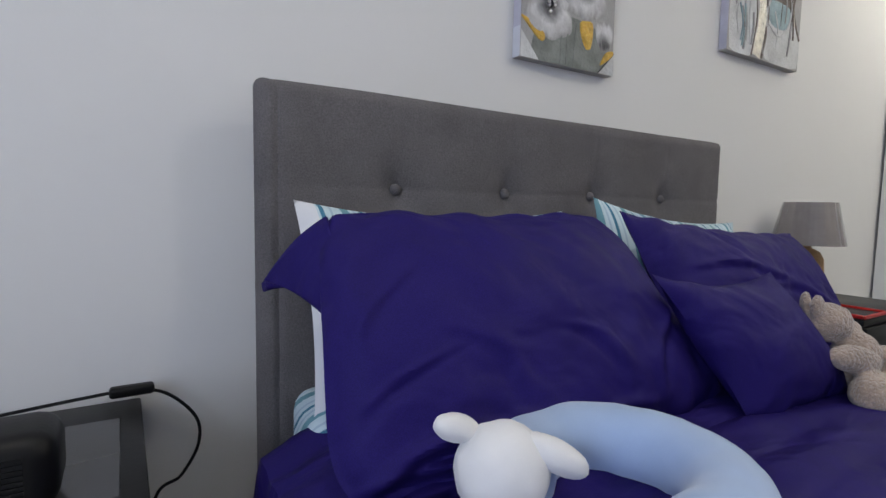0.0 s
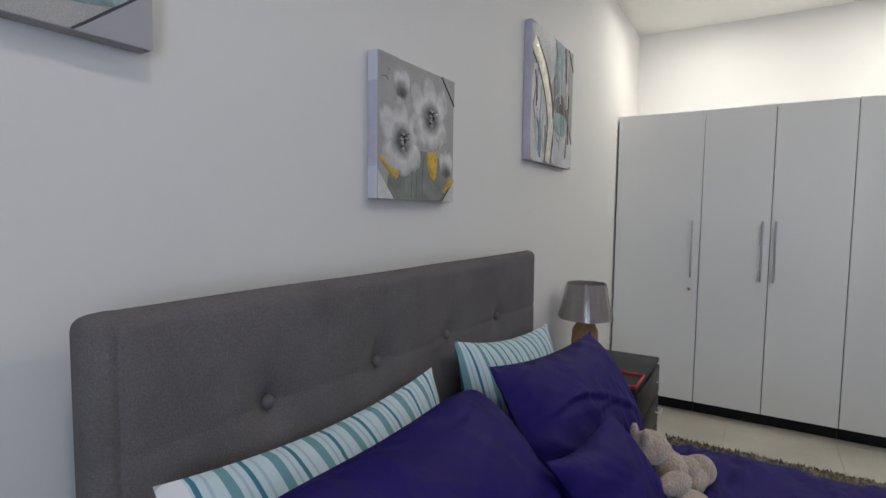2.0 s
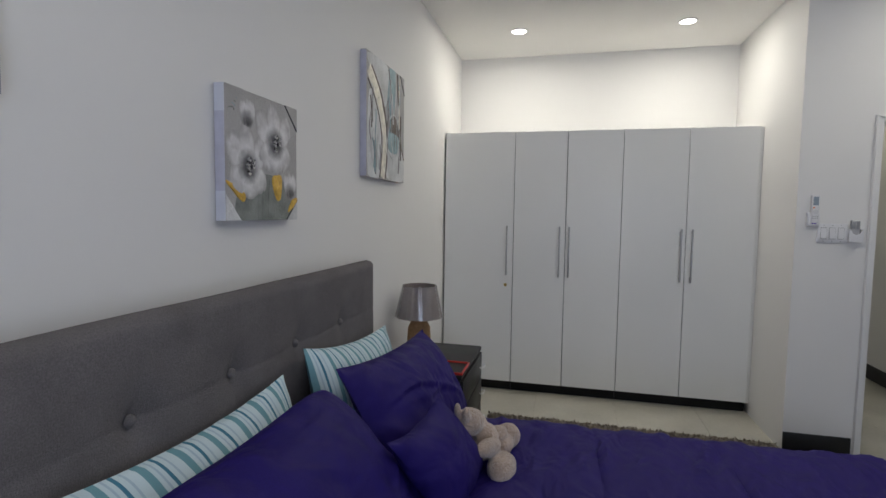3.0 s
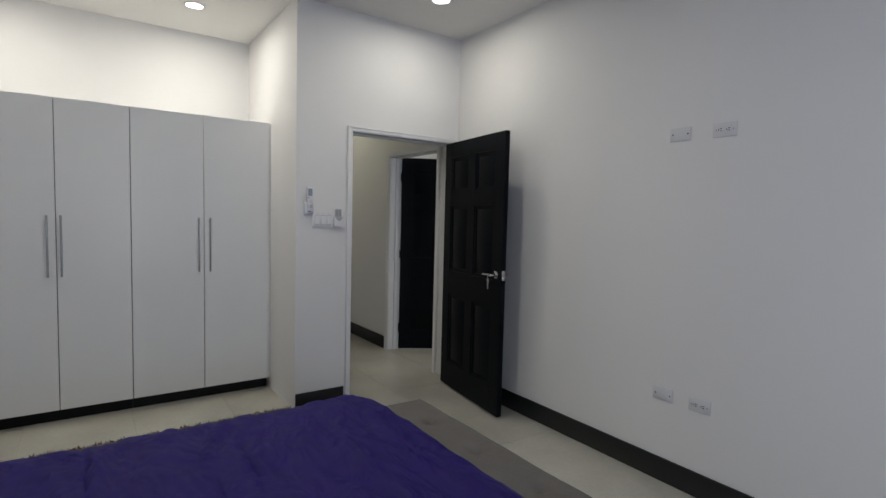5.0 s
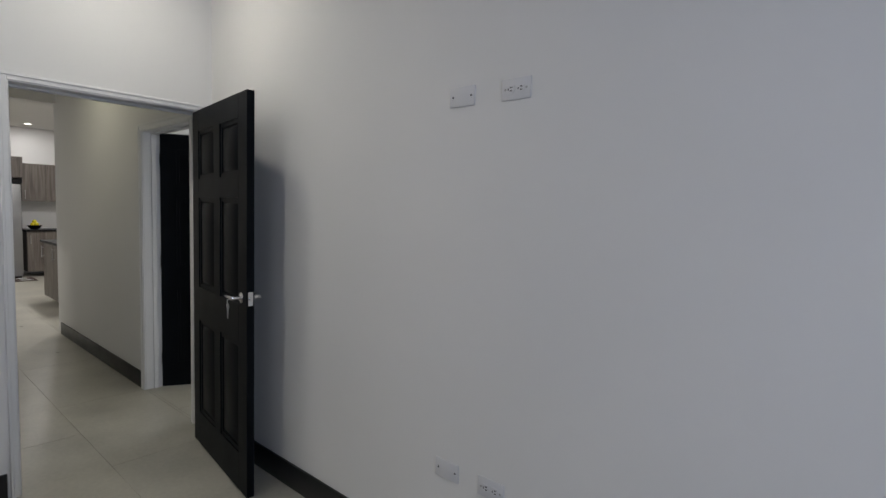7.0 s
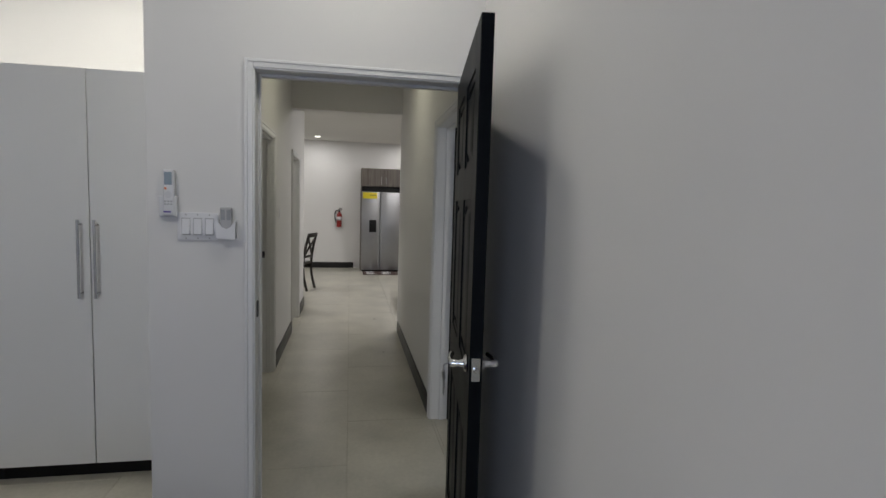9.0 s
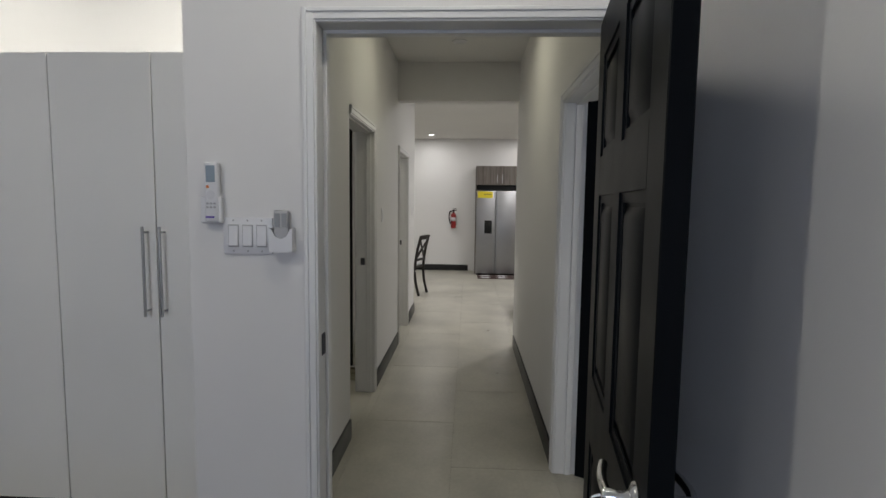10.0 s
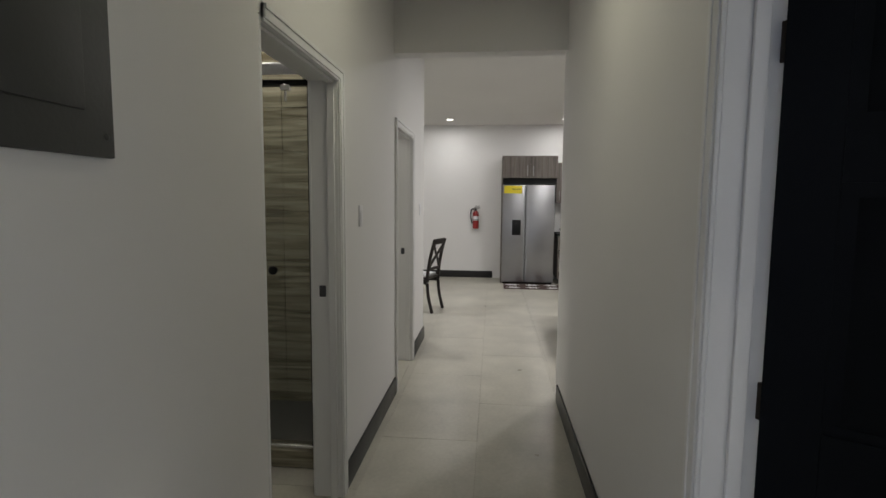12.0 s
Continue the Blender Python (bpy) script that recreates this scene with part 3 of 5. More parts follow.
def pillow(name, tl, tr, bl, br, thick, material, label, category, group="", seed=1.0, flange=0.0, n=56, crease=0.012, pinch=0.05, open_end=0.0, lining=None, rounded=0.0, tucks=()):
    """A stuffed cushion between four corners; the back sheet and the front sheet meet in a seam."""
    tl, tr, bl, br = (Vector(p) for p in (tl, tr, bl, br))
    centre = (tl + tr + bl + br) / 4
    normal = ((tr - tl) + (br - bl)).cross((tl - bl) + (tr - br)).normalized()
    bm = bmesh.new()
    uvl = bm.loops.layers.uv.new("UVMap")
    w, h = (tr - tl).length, (tl - bl).length
    sheets = []
    for side in (1, -1):
        grid = []
        for j in range(n + 1):
            row = []
            for i in range(n + 1):
                u, v = 2 * i / n - 1, 2 * j / n - 1
                edge = i in (0, n) or j in (0, n)
                if side < 0 and edge:
                    row.append(sheets[0][j][i])
                    continue
                uu, vv = u * (1 - pinch * (1 - v * v) - rounded * v ** 6), v * (1 - pinch * (1 - u * u) - rounded * u ** 6)
                p = bl.lerp(br, (uu + 1) / 2).lerp(tl.lerp(tr, (uu + 1) / 2), (vv + 1) / 2)
                fu, fv = min(1, (1 - abs(u)) / (1 - flange)) if flange else 1 - abs(u), min(1, (1 - abs(v)) / (1 - flange)) if flange else 1 - abs(v)
                if flange:
                    fu, fv = max(0, 1 - abs(u) - flange) / (1 - flange), max(0, 1 - abs(v) - flange) / (1 - flange)
                fat = (1 - (1 - fu) ** 2.6) ** 0.62 * (1 - (1 - fv) ** 2.6) ** 0.62
                f = fold((p.x - centre.x + (p.y - centre.y) * 0.5, p.z - centre.z), seed)
                near = min(fu, fv)
                pucker = 0.35 * crease * math.sin((p - centre).dot(tr - tl) / max(w, 0.01) * 46 + seed * 3) * max(0, 1 - near * 4) * (0 if edge and not flange else 1)
                d = side * thick / 2 * fat + (crease * f * (0.35 + 0.65 * fat) + pucker) * (1 if side > 0 else -1 if not edge else 1)
                if side > 0 and not edge:
                    for tu, tv, ang, length, width, depth in tucks:
                        du, dv = (u - tu) * math.cos(ang) + (v - tv) * math.sin(ang), (v - tv) * math.cos(ang) - (u - tu) * math.sin(ang)
                        dv += 0.25 * du * du / length + 0.02 * math.sin(du * 9)
                        k = math.exp(-(du / length) ** 4)
                        d += depth * k * (math.exp(-(dv / width) ** 2) - 0.9 * math.exp(-((dv + 1.6 * width) / width) ** 2))
                if edge and not flange:
                    d = 0.35 * crease * f
                sag = -0.02 * (1 - u * u) * max(0, v) ** 2
                row.append(bm.verts.new(p + normal * d + Vector((0, 0, sag)) - centre))
            grid.append(row)
        sheets.append(grid)
        for j in range(n):
            for i in range(n):
                f = bm.faces.new((grid[j][i], grid[j][i + 1], grid[j + 1][i + 1], grid[j + 1][i]))
                if i < open_end * n:
                    f.material_index = 1
                for lp, (a, b) in zip(f.loops, ((i, j), (i + 1, j), (i + 1, j + 1), (i, j + 1))):
                    lp[uvl].uv = (a / n, b / n)
    ob = tagged(new(name, mesh_of(name, bm, [material, lining] if lining else material)), label, category, group)
    ob.location = centre
    return ob


# ---- bed ----
BX0, BX1 = -2.985, -1.385          # mattress sides
bed = thing("bed", -2.19, -1.2, 0, "queen bed with a tall grey upholstered button-tufted headboard", "bed")
# headboard: padded slab with seams and dimples
HX0, HX1, HTOP = -3.043, -1.365, 1.266
SEAM_X = (-2.722, -2.389, -2.052, -1.703)
SEAM_Z = (1.045, 0.835, 0.62)
bm = bmesh.new()
nx, nz = 280, 170


def pad(x, z, buttons=True):
    d = 0.0
    for sx in SEAM_X:
        d += 0.0016 * math.exp(-((x - sx) / 0.007) ** 2)
    for sz in SEAM_Z:
        d += 0.0026 * math.exp(-((z - sz) / 0.0075) ** 2)
    d += 0.006 * math.exp(-((x - HX0 - 0.04) / 0.007) ** 2)
    for sx in SEAM_X:
        r = math.hypot(x - sx, (z - SEAM_Z[0]) * 0.9)
        d += 0.03 * math.exp(-(r / 0.045) ** 1.3)
    return d


def round_edge(s, lim, r):
    """Inset of the front near an edge, for a rounded border."""
    k = lim - s
    return 0 if k > r else r - math.sqrt(max(0, r * r - (r - k) ** 2))


front = []
for j in range(nz + 1):
    row = []
    z = 0.06 + (HTOP - 0.06) * j / nz
    for i in range(nx + 1):
        x = HX0 + (HX1 - HX0) * i / nx
        inset = max(round_edge(HX1 - x, HX1 - HX0, 0.035), round_edge(x - HX0, HX1 - HX0, 0.035), round_edge(z, HTOP, 0.035))
        cx, cz = max(0.022 - (x - HX0), 0.022 - (HX1 - x)), 0.022 - (HTOP - z)
        if cx > 0 and cz > 0:
            k = max(cx, cz) / math.hypot(cx, cz)
            x += (1 if x < -2 else -1) * cx * (1 - k)
            zz = z + cz * (1 - k) * -1
        else:
            zz = z
        wob = 0.003 * noise.noise(Vector((x * 3, z * 3, 1)))
        row.append(bm.verts.new((x, -0.158 + pad(x, z) + inset + wob, zz + 0.003 * noise.noise(Vector((x * 2, 0, 4))) * (j / nz))))
    front.append(row)
for j in range(nz):
    for i in range(nx):
        bm.faces.new((front[j][i], front[j][i + 1], front[j + 1][i + 1], front[j + 1][i]))
rim = front[0] + [r[-1] for r in front[1:]] + front[-1][-2::-1] + [r[0] for r in front[-2:0:-1]]
back = [bm.verts.new((-2.2 + (v.co.x + 2.2) * 0.986, -0.078, v.co.z * 0.992)) for v in rim]
k = len(rim)
for i in range(k):
    bm.faces.new((rim[i], back[i], back[(i + 1) % k], rim[(i + 1) % k]))
bm.faces.new(back)
headboard = part("headboard", bm, M_FABRIC, bed, "grey woven padded headboard with stitched squares")
for sx in SEAM_X:
    part("button", lathe([(0.002, 0.014), (0.009, 0.012), (0.0135, 0.007), (0.0145, 0.002), (0.012, 0)], pose(sx, -0.133, SEAM_Z[0], 90), 20), M_FABRIC, headboard)
for x0, x1, y0, y1 in ((-3.02, -2.98, -2.28, -0.14), (-1.39, -1.35, -2.28, -0.14), (-3.02, -1.35, -2.32, -2.28)):
    part("rail", bx(x0, x1, y0, y1, 0.12, 0.34, 0.012, 3), M_FABRIC, bed)
for lx in (-2.96, -1.41):
    for ly in (-2.26, -0.2):
        part("leg", lathe([(0.022, 0), (0.03, 0.12), (0.03, 0.13)], pose(lx, ly, 0.0), 16), M_BLACK, bed)
part("slat_base", bx(-2.97, -1.4, -2.27, -0.15, 0.26, 0.29), M_DARKWOOD, bed)

bm = bx(BX0, BX1, -2.26, -0.15, 0.292, 0.53, 0.05, 4)
bx(BX0 + 0.002, -2.5, -0.35, -0.152, 0.4, 0.615, 0.045, 4, bm)
uvl = bm.loops.layers.uv.new("UVMap")
for f in bm.faces:
    for lp in f.loops:
        lp[uvl].uv = ((lp.vert.co.y + lp.vert.co.z) * 1.3, lp.vert.co.x)
tagged(part("mattress", bm, M_STRIPE, None), "mattress in a teal and white striped fitted sheet", "mattress")

# duvet: one sheet over the top and down three sides
bm = bmesh.new()
na, nb = 150, 150
X0, X1, Y0, Y1, TOP = -3.035, -1.29, -0.29, -2.31, 0.557


def duvet_point(s, t):
    """s across (0..1), t from head to foot (0..1), both with the overhang at the ends."""
    drop = 0.30
    wx, wy = X1 - X0, Y0 - Y1
    a = -drop + s * (wx + 2 * drop)
    b = t * (wy + drop)
    r = 0.06

    def bend(d, length):
        # arc length d measured from one edge, rounded into the drop
        if d < 0:
            return (max(-0.015, d * 0.04) if d < -r else 0.0), d
        return d, 0.0

    ox = 0.0
    if a < 0:
        ox, dzx = 0.0, a
    elif a > wx:
        ox, dzx = wx, wx - a
    else:
        ox, dzx = a, 0.0
    if b > wy:
        oy, dzy = wy, wy - b
    else:
        oy, dzy = b, 0.0
    e = min(ox, wx - ox) if dzx == 0 else 0.0
    e2 = (wy - oy) if dzy == 0 else 0.0
    rnd = 0.045 * (math.exp(-e / 0.05) + math.exp(-e2 / 0.05))
    z = TOP - min(rnd, 0.06) + dzx + dzy * (1 if dzx == 0 else 0.35)
    x, y = X0 + ox, Y0 - oy
    flare = 0.02
    amp = 0.012
    if dzx:
        x += (-1 if a < 0 else 1) * (flare * min(1, -dzx / 0.1) + 0.016 * math.sin(y * 16 + 2 * math.sin(y * 5)) * min(1, -dzx / 0.12)) - (0.02 if a < 0 else -0.02)
    if dzy:
        y -= flare * min(1, -dzy / 0.1) + 0.016 * math.sin(x * 15 + 2 * math.sin(x * 4)) * min(1, -dzy / 0.12) - 0.02
    f = fold((x * 0.55, y * 1.6), 3.0)
    z += amp * f + 0.007 * noise.noise(Vector((x * 1.3, y * 7 + x * 2, 2.0))) + 0.003 * noise.noise(Vector((x * 3, y * 16 + x * 5, 7.0)))
    q = Vector((x * 0.9 + 0.25 * y, y * 7.5 + 1.2 * noise.noise(Vector((x * 1.5, y * 1.5, 4))), 1.0))
    z += 0.011 * max(0.0, 1 - 3.2 * abs(noise.noise(q))) ** 1.5 + 0.005 * max(0.0, 1 - 3.2 * abs(noise.noise(q * 2.1)))
    # quilting channels across the bed
    z -= 0.009 * math.exp(-(((y + 0.04 * noise.noise(Vector((x * 2, 0, 9)))) % 0.46 - 0.23) / 0.014) ** 2) * (dzx == 0)
    return Vector((x, y, max(z, 0.2)))


grid = [[bm.verts.new(duvet_point(i / na, j / nb)) for i in range(na + 1)] for j in range(nb + 1)]
for j in range(nb):
    for i in range(na):
        bm.faces.new((grid[j][i], grid[j][i + 1], grid[j + 1][i + 1], grid[j + 1][i]))
duvet = tagged(part("duvet", bm, M_PURPLE, None), "deep purple quilted duvet spread over the bed", "duvet")
sol = duvet.modifiers.new("thickness", "SOLIDIFY")
sol.thickness, sol.offset = 0.022, -1

SHAM = "purple pillow shams"
# folds drawn across the sham: place on its face, angle, length, width, depth
SHAM_TUCKS = ((-0.6, -0.72, 0.3, 0.36, 0.045, 0.016), (-0.7, -0.86, 0.12, 0.3, 0.035, 0.012), (-0.1, -0.8, 0.25, 0.4, 0.05, 0.014), (-0.82, -0.35, 0.9, 0.25, 0.03, 0.007),
              (-0.85, 0.15, 1.2, 0.28, 0.03, 0.006), (0.15, -0.3, -0.9, 0.22, 0.035, 0.008), (0.55, -0.35, 1.0, 0.4, 0.05, 0.009), (-0.35, -0.3, -1.1, 0.25, 0.04, 0.006))
striped = pillow("striped_pillow", (-2.985, -0.205, 1.015), (-2.235, -0.2, 1.0), (-2.98, -0.31, 0.55), (-2.2, -0.31, 0.55), 0.15, M_STRIPE,
       "teal and white striped pillow standing against the headboard", "pillow", "striped pillows", 1.3, open_end=0.05, lining=M_WHITE)
pillow("striped_pillow", (-2.1, -0.19, 1.042), (-1.375, -0.21, 0.968), (-2.13, -0.31, 0.55), (-1.4, -0.31, 0.55), 0.15, M_STRIPE,
       "teal and white striped pillow standing against the headboard", "pillow", "striped pillows", 2.6)
sham = pillow("pillow_sham", (-2.985, -0.345, 1.004), (-2.275, -0.345, 1.004), (-3.045, -0.59, 0.56), (-2.07, -0.62, 0.56), 0.21, M_PURPLE,
       "deep purple flanged pillow sham leaning on a striped pillow", "pillow", SHAM, 4.1, 0.0, 110, 0.026, 0.0, rounded=0.08, tucks=SHAM_TUCKS)
pillow("pillow_sham", (-2.16, -0.335, 1.005), (-1.275, -0.36, 0.935), (-2.12, -0.56, 0.56), (-1.33, -0.6, 0.56), 0.20, M_PURPLE,
       "deep purple pillow sham leaning on a striped pillow", "pillow", SHAM, 5.7, 0.0, 76, 0.026, 0.04, tucks=((-0.2, 0.25, -0.35, 0.5, 0.05, 0.008), (0.3, -0.1, -0.5, 0.4, 0.05, 0.007)))
pillow("throw_cushion", (-2.325, -0.56, 0.872), (-1.905, -0.60, 0.86), (-2.19, -0.72, 0.565), (-1.76, -0.74, 0.565), 0.14, M_PURPLE,
       "small square deep purple throw cushion", "cushion", "", 7.7, 0.0, 60, 0.016, 0.07)

# loose corner of the sham's flange, sticking out to the side
bm = bmesh.new()
fa, fb, fc = Vector((-2.975, -0.37, 0.987)), Vector((-2.98, -0.455, 0.8)), Vector((-3.062, -0.285, 0.868))
n = 14
rows = []
for i in range(n + 1):
    u = i / n
    row = []
    for j in range(n + 1):
        v = j / n
        p = fa.lerp(fb, v).lerp(fc, u)
        p += Vector((0, -0.028 * math.sin(math.pi * v) * (1 - u), 0.014 * math.sin(math.pi * u) - 0.018 * u * math.sin(math.pi * v)))
        row.append(bm.verts.new(p))
    rows.append(row)
for i in range(n):
    for j in range(n):
        bm.faces.new((rows[i][j], rows[i][j + 1], rows[i + 1][j + 1], rows[i + 1][j]))
bmesh.ops.remove_doubles(bm, verts=bm.verts[:], dist=1e-4)
fl = part("flange", bm, M_PURPLE, sham)
fs = fl.modifiers.new("thickness", "SOLIDIFY")
fs.thickness = 0.006
# neck pillow with a plain plush lump on one end
bm = bmesh.new()
C = Vector((-2.70, -0.815, 0.616))
rings, N = [], 20
for k in range(61):
    e = abs(k - 30) / 30
    a = radians(-120 + 285 * k / 60)
    r = 0.06 * math.sqrt(max(0.01, 1 - (max(0, e - 0.84) / 0.16) ** 2))
    c = C + Vector((0.145 * math.cos(a), 0.145 * math.sin(a), 0))
    out = Vector((math.cos(a), math.sin(a), 0))
    rings.append([bm.verts.new(c + out * (r * math.cos(2 * math.pi * i / N)) + Vector((0, 0, r * math.sin(2 * math.pi * i / N))) * (1 + 0.05 * noise.noise(Vector((k * 0.3, i * 0.3, 0))))) for i in range(N)])
for a, b in zip(rings, rings[1:]):
    for i in range(N):
        bm.faces.new((a[i], a[(i + 1) % N], b[(i + 1) % N], b[i]))
bm.faces.new(rings[0])
bm.faces.new(rings[-1][::-1])
neck = thing("neck_pillow", C.x, C.y, 0.557, "pale blue plush travel neck pillow with a plain white plush end", "neck pillow")
part("cushion_ring", bm, M_BLUEPLUSH, neck)
part("plush_end", blob((-2.845, -0.735, 0.64), (0.072, 0.066, 0.066), (0, 0, 20), 0.04, 3), M_PLUSH, neck, "white plush lump")
part("tag", bx(-2.855, -2.825, -0.8035, -0.8, 0.575, 0.598, 0.001, 1), M_BLUEPLUSH, neck, "small pale blue cloth tag")
part("plush_lobe", blob((-2.9, -0.7, 0.698), (0.042, 0.022, 0.02), (0, 20, 10), 0.05, 5, None, 3), M_PLUSH, neck, "white plush lobe")
part("plush_lobe", blob((-2.785, -0.775, 0.662), (0.056, 0.028, 0.023), (0, 28, -25), 0.05, 6, None, 3), M_PLUSH, neck, "white plush lobe")
neck.location += Vector((0.008, 0.03, 0.004))

# teddy: one soft mesh, grown together
lumps = [((-1.818, -0.7, 0.757), (0.064, 0.056, 0.055), (0, 0, -20)), ((-1.762, -0.722, 0.737), (0.042, 0.036, 0.032), (0, 12, -20)),
         ((-1.866, -0.695, 0.797), (0.027, 0.015, 0.04), (0, -20, 0)), ((-1.845, -0.655, 0.803), (0.026, 0.014, 0.034), (0, 0, 20)),
         ((-1.772, -0.752, 0.664), (0.064, 0.06, 0.08), (10, 0, 0)), ((-1.872, -0.785, 0.686), (0.078, 0.036, 0.036), (0, 8, -22)),
         ((-1.695, -0.79, 0.668), (0.038, 0.056, 0.034), (0, 0, 40)), ((-1.858, -0.835, 0.613), (0.086, 0.056, 0.053), (0, 0, -8)),
         ((-1.665, -0.815, 0.615), (0.075, 0.046, 0.045), (0, 0, -12)), ((-1.6, -0.83, 0.624), (0.056, 0.055, 0.056), (0, 0, 0))]
bm = bmesh.new()
for k, (c, sz, rt) in enumerate(lumps):
    c = (-1.73 + (c[0] + 1.73) * 0.9 - 0.012, -0.79 + (c[1] + 0.79) * 0.9 + 0.012, 0.556 + (c[2] - 0.556) * 0.93)
    blob(c, tuple(0.89 * e for e in sz), rt, 0.06, k, bm, 3)
teddy = tagged(part("teddy_bear", bm, M_FUR, None), "beige furry teddy bear sitting on the bed", "soft toy")
rm = teddy.modifiers.new("grow", "REMESH")
rm.mode, rm.voxel_size, rm.use_smooth_shade = "VOXEL", 0.006, True

# bench at the foot: tufted top
bench = thing("bench", -1.97, -2.6, 0, "long taupe upholstered bench with a button-tufted top", "bench")
bm = bmesh.new()
QX0, QX1, QY0, QY1, QT = -2.82, -1.175, -2.712, -2.345, 0.42
TUFT = [(tx, ty) for tx in (-1.474, -1.85, -2.226, -2.6) for ty in (-2.447, -2.585)]
nx, ny = 120, 40
top = []
for j in range(ny + 1):
    row = []
    y = QY0 + (QY1 - QY0) * j / ny
    for i in range(nx + 1):
        x = QX0 + (QX1 - QX0) * i / nx
        inset = max(round_edge(x - QX0, QX1 - QX0, 0.03), round_edge(QX1 - x, QX1 - QX0, 0.03), round_edge(y - QY0, QY1 - QY0, 0.03), round_edge(QY1 - y, QY1 - QY0, 0.03))
        d = sum(0.046 * math.exp(-(math.hypot(x - tx, y - ty) / 0.03) ** 1.1) for tx, ty in TUFT)
        d += sum(0.003 * math.exp(-((x - tx) / 0.008) ** 2) for tx, ty in TUFT[::2])
        row.append(bm.verts.new((x, y, QT - inset - d + 0.004 * noise.noise(Vector((x * 4, y * 4, 3))))))
    top.append(row)
for j in range(ny):
    for i in range(nx):
        bm.faces.new((top[j][i], top[j][i + 1], top[j + 1][i + 1], top[j + 1][i]))
rim = top[0] + [r[-1] for r in top[1:]] + top[-1][-2::-1] + [r[0] for r in top[-2:0:-1]]
low = [bm.verts.new((v.co.x, v.co.y, 0.1)) for v in rim]
k = len(rim)
for i in range(k):
    bm.faces.new((rim[i], low[i], low[(i + 1) % k], rim[(i + 1) % k]))
bm.faces.new(low)
part("seat", bm, M_BENCH, bench)
for tx, ty in TUFT:
    part("button", lathe([(0.009, 0), (0.009, 0.003), (0.005, 0.007), (0.001, 0.008)], pose(tx, ty, QT - 0.05), 14), M_BENCH, bench)
for lx in (QX0 + 0.06, QX1 - 0.06):
    for ly in (QY0 + 0.06, QY1 - 0.06):
        part("leg", lathe([(0.016, 0), (0.024, 0.1), (0.024, 0.104)], pose(lx, ly, 0.0), 16), M_BLACK, bench)

# shag rug
rug = thing("rug", -1.5, -1.6, 0, "brown shag rug lying under the bed", "rug")
bm = bx(-3.05, 0.085, -2.37, -0.5, 0.001, 0.012)
bx(-3.05, -0.03, -2.71, -2.371, 0.001, 0.012, bm=bm)
part("backing", bm, M_RUG, rug)
rnd = random.Random(5)
verts, faces = [], []
for i in range(26000):
    if i < 18000:
        x, y = rnd.uniform(-1.3, 0.09), rnd.uniform(-2.38, -0.49)
    else:
        x, y = rnd.uniform(-3.05, -0.02), rnd.uniform(-2.72, -2.3)
    a, h, w = rnd.uniform(0, 6.3), rnd.uniform(0.018, 0.036), 0.006
    dx, dy = math.cos(a) * w, math.sin(a) * w
    lx, ly = rnd.uniform(-0.012, 0.012), rnd.uniform(-0.012, 0.012)
    n = len(verts)
    verts += [(x - dx, y - dy, 0.01), (x + dx, y + dy, 0.01), (x + lx, y + ly, h)]
    faces.append((n, n + 1, n + 2))
me = bpy.data.meshes.new("pile")
me.from_pydata(verts, [], faces)
me.materials.append(M_RUG)
pile = new("pile", me)
pile.parent, pile.matrix_parent_inverse = rug, rug.matrix_basis.inverted()
tagged(pile, kind="stuff")


# ---- nightstands and what stands on them ----
def nightstand(x0, x1, top, label, open_drawer):
    root = thing("nightstand", (x0 + x1) / 2, -0.25, 0, label, "nightstand", "black nightstands")
    y0, y1 = -0.49, -0.025
    bm = bx(x0 + 0.01, x1 - 0.01, y0 + 0.012, y1, 0.06, top - 0.024, 0.002, 1)
    part("body", bm, M_STAND, root)
    part("top", bx(x0, x1, y0, y1, top - 0.024, top, 0.004, 2), M_STAND, root)
    part("plinth", bx(x0 + 0.03, x1 - 0.03, y0 + 0.04, y1, 0, 0.06), M_BLACK, root)
    hh = (top - 0.024 - 0.09) / 3
    for k in range(3):
        z0 = 0.075 + k * (hh + 0.004)
        out = 0.05 if (open_drawer and k == 2) else 0.0
        d = part("drawer", bx(x0 + 0.016, x1 - 0.016, y0 - 0.006 - out, y0 + 0.012 - out, z0, z0 + hh - 0.004, 0.003, 2), M_STAND, root)
        part("handle", tube([(x1 - 0.10, y0 - 0.006 - out, z0 + hh * 0.5), (x1 - 0.10, y0 - 0.03 - out, z0 + hh * 0.5), (x1 - 0.03, y0 - 0.03 - out, z0 + hh * 0.5), (x1 - 0.03, y0 - 0.006 - out, z0 + hh * 0.5)], 0.004, 8), M_PLATE, d, "white plastic loop handle")
    return root


nightstand(-0.95, -0.296, 0.614, "black nightstand with drawers beside the bed", False)
tray = thing("red_tray", -0.83, -0.36, 0.614, "shallow black tray with a bright red rim on the nightstand", "tray")
part("tray_base", bx(-0.935, -0.73, -0.485, -0.29, 0.6145, 0.62, 0.001, 1), M_BLACK, tray)
bm = bmesh.new()
for x0, x1, y0, y1 in ((-0.94, -0.722, -0.492, -0.482), (-0.94, -0.722, -0.292, -0.282), (-0.732, -0.722, -0.482, -0.292), (-0.94, -0.93, -0.482, -0.292)):
    bx(x0, x1, y0, y1, 0.6145, 0.629, 0.003, 1, bm)
part("rim", bm, M_RED, tray, "bright red rim")
nightstand(-3.8, -3.255, 0.598, "black nightstand with an inset top", False)
